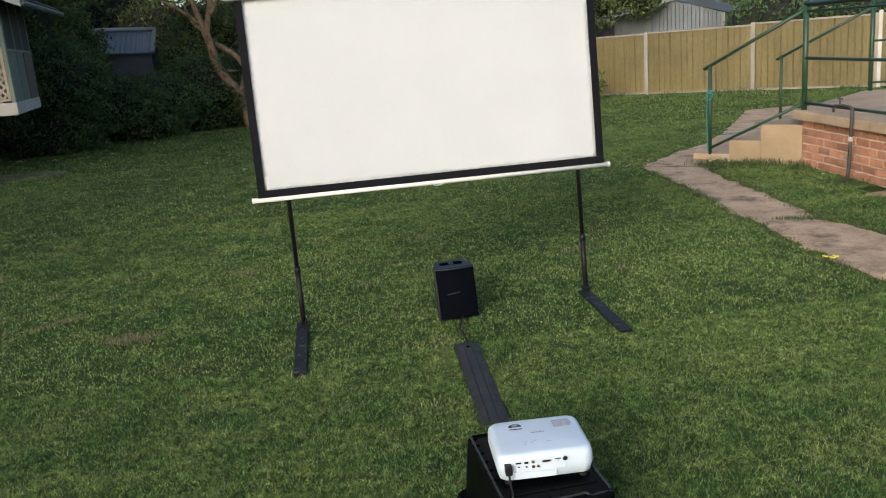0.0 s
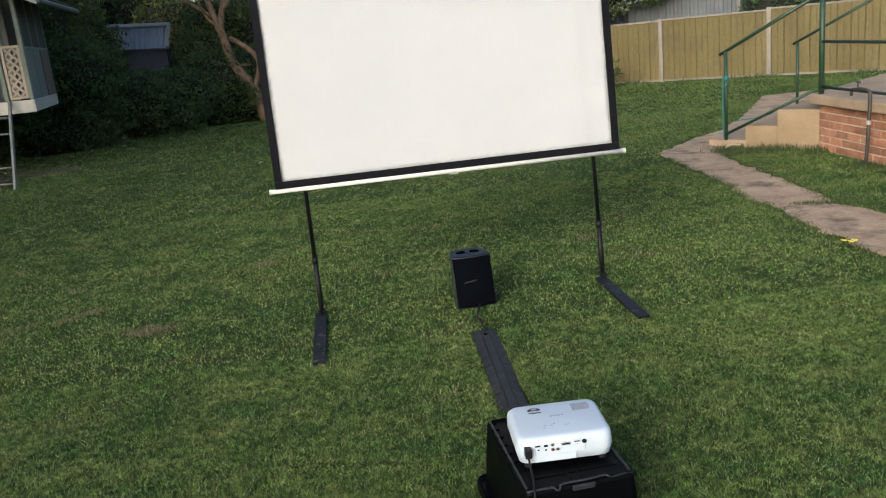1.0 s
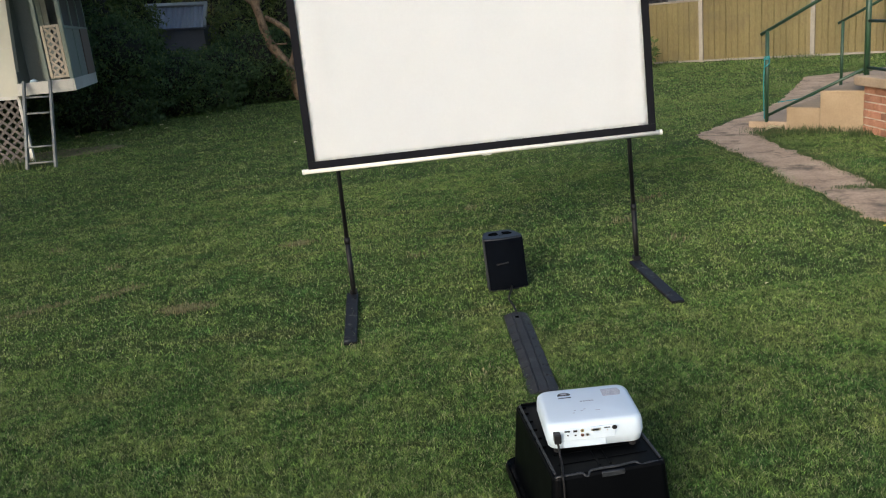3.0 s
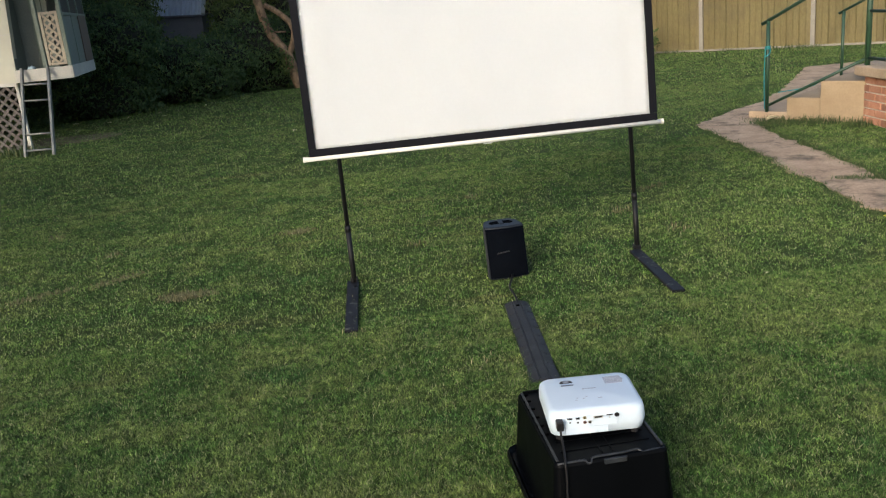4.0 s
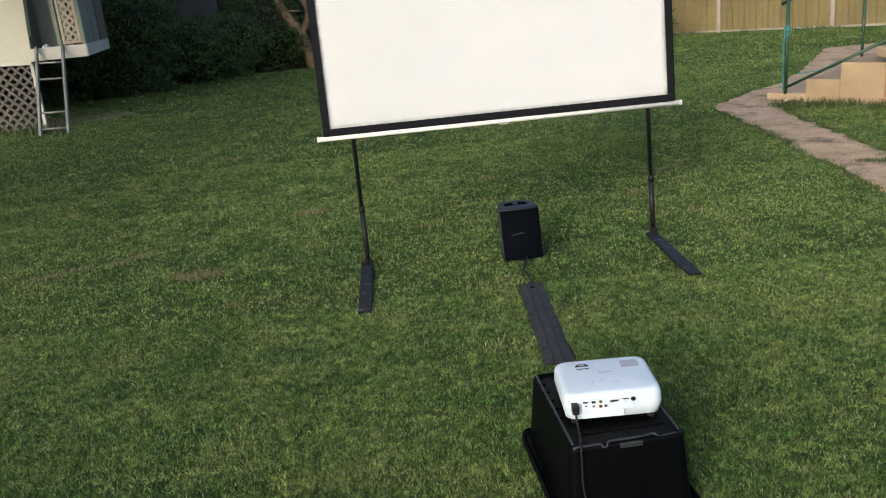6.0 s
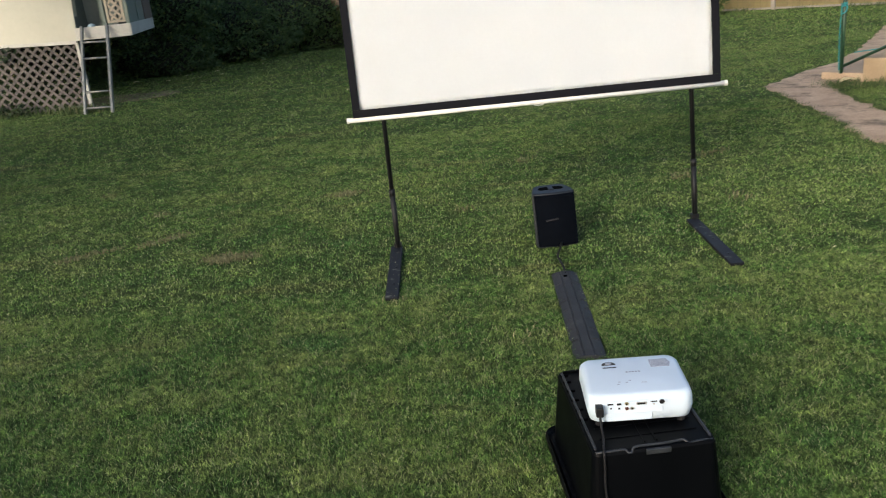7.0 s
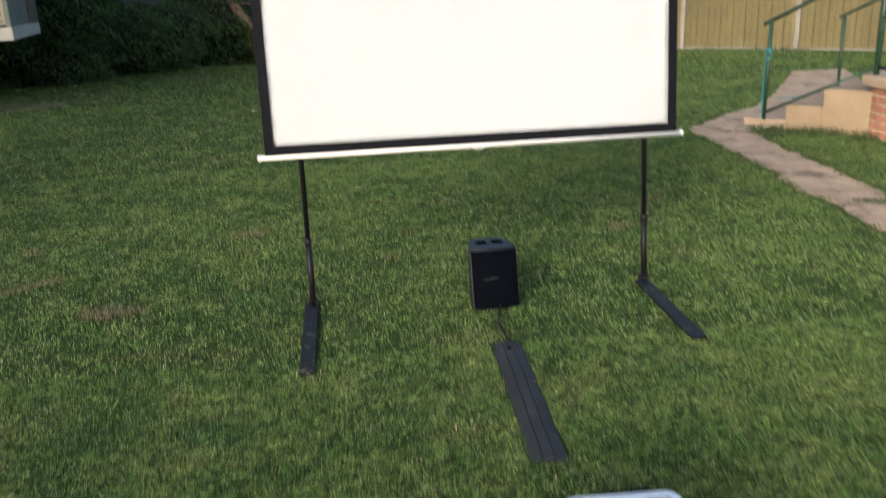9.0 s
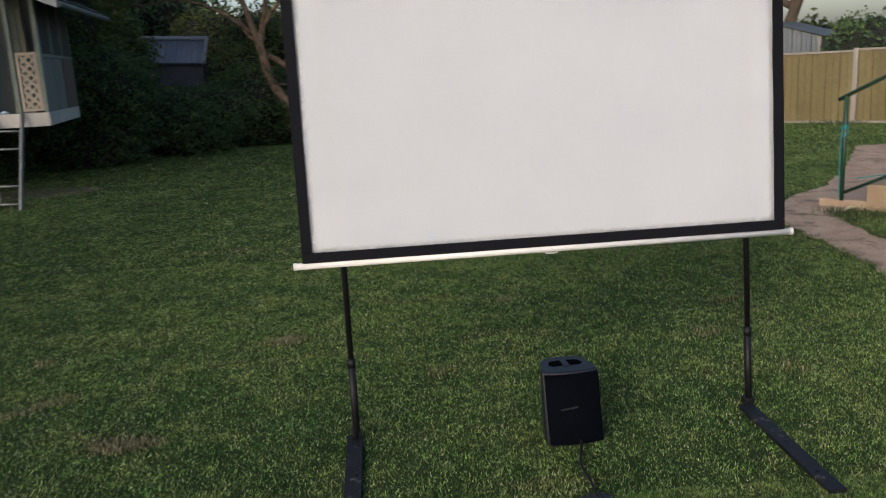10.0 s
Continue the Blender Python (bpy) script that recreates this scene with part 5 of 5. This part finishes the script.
# ------------------------------------------------------------------ long grass and small things
tufts("grass_tufts", [(4.36, 9.42), (4.42, 9.3), (4.5, 9.34), (4.95, 9.0), (5.02, 8.92), (4.88, 9.1), (5.12, 8.62), (5.18, 8.7), (5.02, 7.62), (5.06, 7.5), (5.0, 7.7), (4.7, 9.2), (4.8, 9.1), (4.6, 9.25)],
      "long unmown grass at the foot of the steps", 0.085, 80, 0.08, 41)
tufts("grass_tufts", [(*(F0 + FD * s - FN * 0.12),) for s in (1.7, 1.9, 2.15, 2.3, 2.55, 4.3, 4.4, -0.6, -0.8, 0.7)], "long grass along the foot of the fence", 0.1, 50, 0.12, 42, 0.012)
tufts("grass_tufts", [(-5.3 + 0.3 * math.sin(k * 2.1), 13.4 + 0.1 * math.sin(k)) for k in range(7)] + [(-5.4 - 0.3 * k, 13.7) for k in range(9)], "long grass by the ladder and lattice", 0.14, 50, 0.09, 43, 0.01)
rs = random.Random(4)
inner_edge = [(4.2, 4.0), (4.2, 4.8), (4.16, 5.72), (4.12, 6.1), (4.02, 6.42), (4.12, 6.85), (4.19, 7.65), (4.21, 8.39), (4.3, 9.0), (4.42, 9.5)]
outer_edge = [(3.47, 4.0), (3.5, 4.8), (3.51, 5.59), (3.56, 6.22), (3.59, 6.94), (3.7, 7.81), (3.74, 8.68), (3.82, 9.72)]
along = [(float(np.interp(y, [q[1] for q in edge], [q[0] for q in edge])) + side * rs.uniform(-0.015, 0.05), y + rs.uniform(-0.04, 0.04))
         for edge, side in ((inner_edge, 1), (outer_edge, -1)) for y in np.arange(4.1, 9.4, 0.09)]
tufts("grass_tufts", along, "ragged grass growing over the path edges", 0.03, 40, 0.026, 44, 0.005)


def flower(x, y):
    f = thing("dandelion", "yellow dandelion flower at the path edge", "flower", pose(x, y, 0), "dandelions in the grass")
    part("stem", tubed([(0, 0, 0), (0.004, 0, 0.03)], 0.003, 6), TUFT, f)
    b = bmesh.new()
    for k in range(14):
        a = k * 2.4
        r = 0.006 + 0.0016 * (k % 5)
        box(b, (-0.003, 0, -0.001), (0.003, r * 2.2, 0.001), 0, Matrix.Translation((0.004, 0, 0.032)) @ pose(0, 0, 0, 25 - 3 * (k % 5), 0, math.degrees(a)))
    part("petals", b, PETAL, f)


for x, y in ((3.465, 5.288), (3.44, 5.33), (3.5, 5.31)):
    flower(x, y)


def dead_leaf(name, label, x, y, z, size, turn, mt):
    b = bmesh.new()
    g = [[b.verts.new((size * (u - 0.5), size * 0.45 * (v - 0.5) * (1 - (2 * u - 1) ** 2 * 0.8), 0.12 * size * math.sin(3 * u) + 0.1 * size * abs(2 * v - 1))) for v in (0, 0.5, 1)] for u in (0, 0.2, 0.4, 0.6, 0.8, 1)]
    for i in range(5):
        for j in range(2):
            b.faces.new((g[i][j], g[i + 1][j], g[i + 1][j + 1], g[i][j + 1]))
    bmesh.ops.solidify(b, geom=b.faces[:], thickness=0.001)
    bmesh.ops.transform(b, matrix=pose(x, y, z, 0, 0, turn), verts=b.verts[:])
    tagged(part(name, b, mt, smooth=True), label, "leaf")


dead_leaf("fallen_leaf", "pale dry leaf lying in front of the steps", 4.52, 9.3, 0.05, 0.19, 10, PALE_LEAF)
dead_leaf("fallen_leaf", "small pale leaf on the lawn", 2.3, 4.55, 0.03, 0.03, 40, PALE_LEAF)
dead_leaf("fallen_leaf", "small pale leaf on the shaded lawn", -1.1, 12.6, 0.05, 0.1, 70, PALE_LEAF)
for lx, ly, ls, la in ((-5.85, 17.2, 0.11, 20), (-4.91, 17.5, 0.1, 80), (-5.08, 16.8, 0.12, 140), (-4.4, 17.9, 0.08, 30), (-3.6, 18.6, 0.09, 100), (-4.1, 17.1, 0.07, 10)):
    dead_leaf("fallen_leaf", "pale curled leaf lying below the dark hedge", lx, ly, 0.03, ls, la, PALE_LEAF)
dead_leaf("fallen_leaf", "small pale leaf on the lawn", 5.0, 7.95, 0.05, 0.05, 40, PALE_LEAF)
tufts("dead_grass", [(-1.08, 5.36), (-1.0, 5.38), (-1.15, 5.34), (-0.49, 6.7), (-0.42, 6.72), (1.95, 6.3), (2.05, 6.32), (2.3, 6.9), (2.45, 6.95), (0.4, 6.0), (-1.9, 6.6), (0.95, 7.3), (2.2, 5.7), (-2.6, 7.4)],
      "small heaps of dead brown grass on the lawn", 0.035, 45, 0.045, 45, 0.009, DEAD)
tufts("dead_grass", [(-1.2 + 0.022 * k, 5.38 + 0.03 * math.sin(k * 1.3)) for k in range(14)] + [(-2.25 + 0.04 * k, 5.62 + 0.025 * k) for k in range(9)] + [(-1.78 + 0.035 * k, 5.8 + 0.03 * k) for k in range(8)] + [(-0.6 + 0.03 * k, 6.72) for k in range(7)],
      "low ridges of raked grey-brown thatch on the lawn", 0.026, 34, 0.03, 46, 0.007, DEAD)
tufts("dead_grass", [(0.62, 3.9), (0.68, 3.92), (0.73, 3.87), (-0.01, 4.4), (0.05, 4.43), (0.9, 3.45)], "loose straw-coloured clippings on the lawn", 0.028, 9, 0.035, 47, 0.006, STRAW)
tufts("dead_grass", [(0.004, 4.5 + 0.09 * k) for k in range(8)], "straw clippings lying across the steel foot", 0.027, 3, 0.022, 49, 0.005, STRAW)
tufts("grass_tufts", [(4.08 - 0.05 * k, 6.4 + 0.025 * k) for k in range(7)] + [(4.16, 6.3), (4.2, 6.2), (4.14, 6.45)], "grass growing out of the crack in the path", 0.035, 60, 0.035, 48, 0.005)
for x, y, r, sd in ((-5.3, 14.9, 0.8, 4), (5.07, 7.05, 0.15, 5), (5.07, 6.6, 0.17, 6)):
    o = rough_outline([(x + r * 1.3 * math.cos(a), y + r * 0.75 * math.sin(a)) for a in np.linspace(0, 6.283, 14)[:-1]], r * 0.1, r * 0.3, sd)
    tagged(part("bare_patch", prism(bmesh.new(), o, -0.02, 0.006), DIRT if y > 10 else SOIL), "bare brown soil patch in the lawn", "soil", kind="stuff")
log = tubed(spline([(-4.62, 8.42, 0.06), (-4.42, 8.4, 0.07), (-4.27, 8.33, 0.06)], 4), [0.075, 0.08, 0.085, 0.085, 0.085, 0.083, 0.08, 0.075, 0.06], 10)
for v in log.verts:
    v.co += Vector((0, 0, 0.012 * noise.noise(v.co * 12)))
stump = thing("log", "short weathered log lying on the lawn", "log")
part("wood", log, ROCK, stump, smooth=True)
part("pale_edge", tubed([(-4.62, 8.38, 0.2), (-4.36, 8.32, 0.115)], 0.012, 6), WHITE_WOOD, stump)
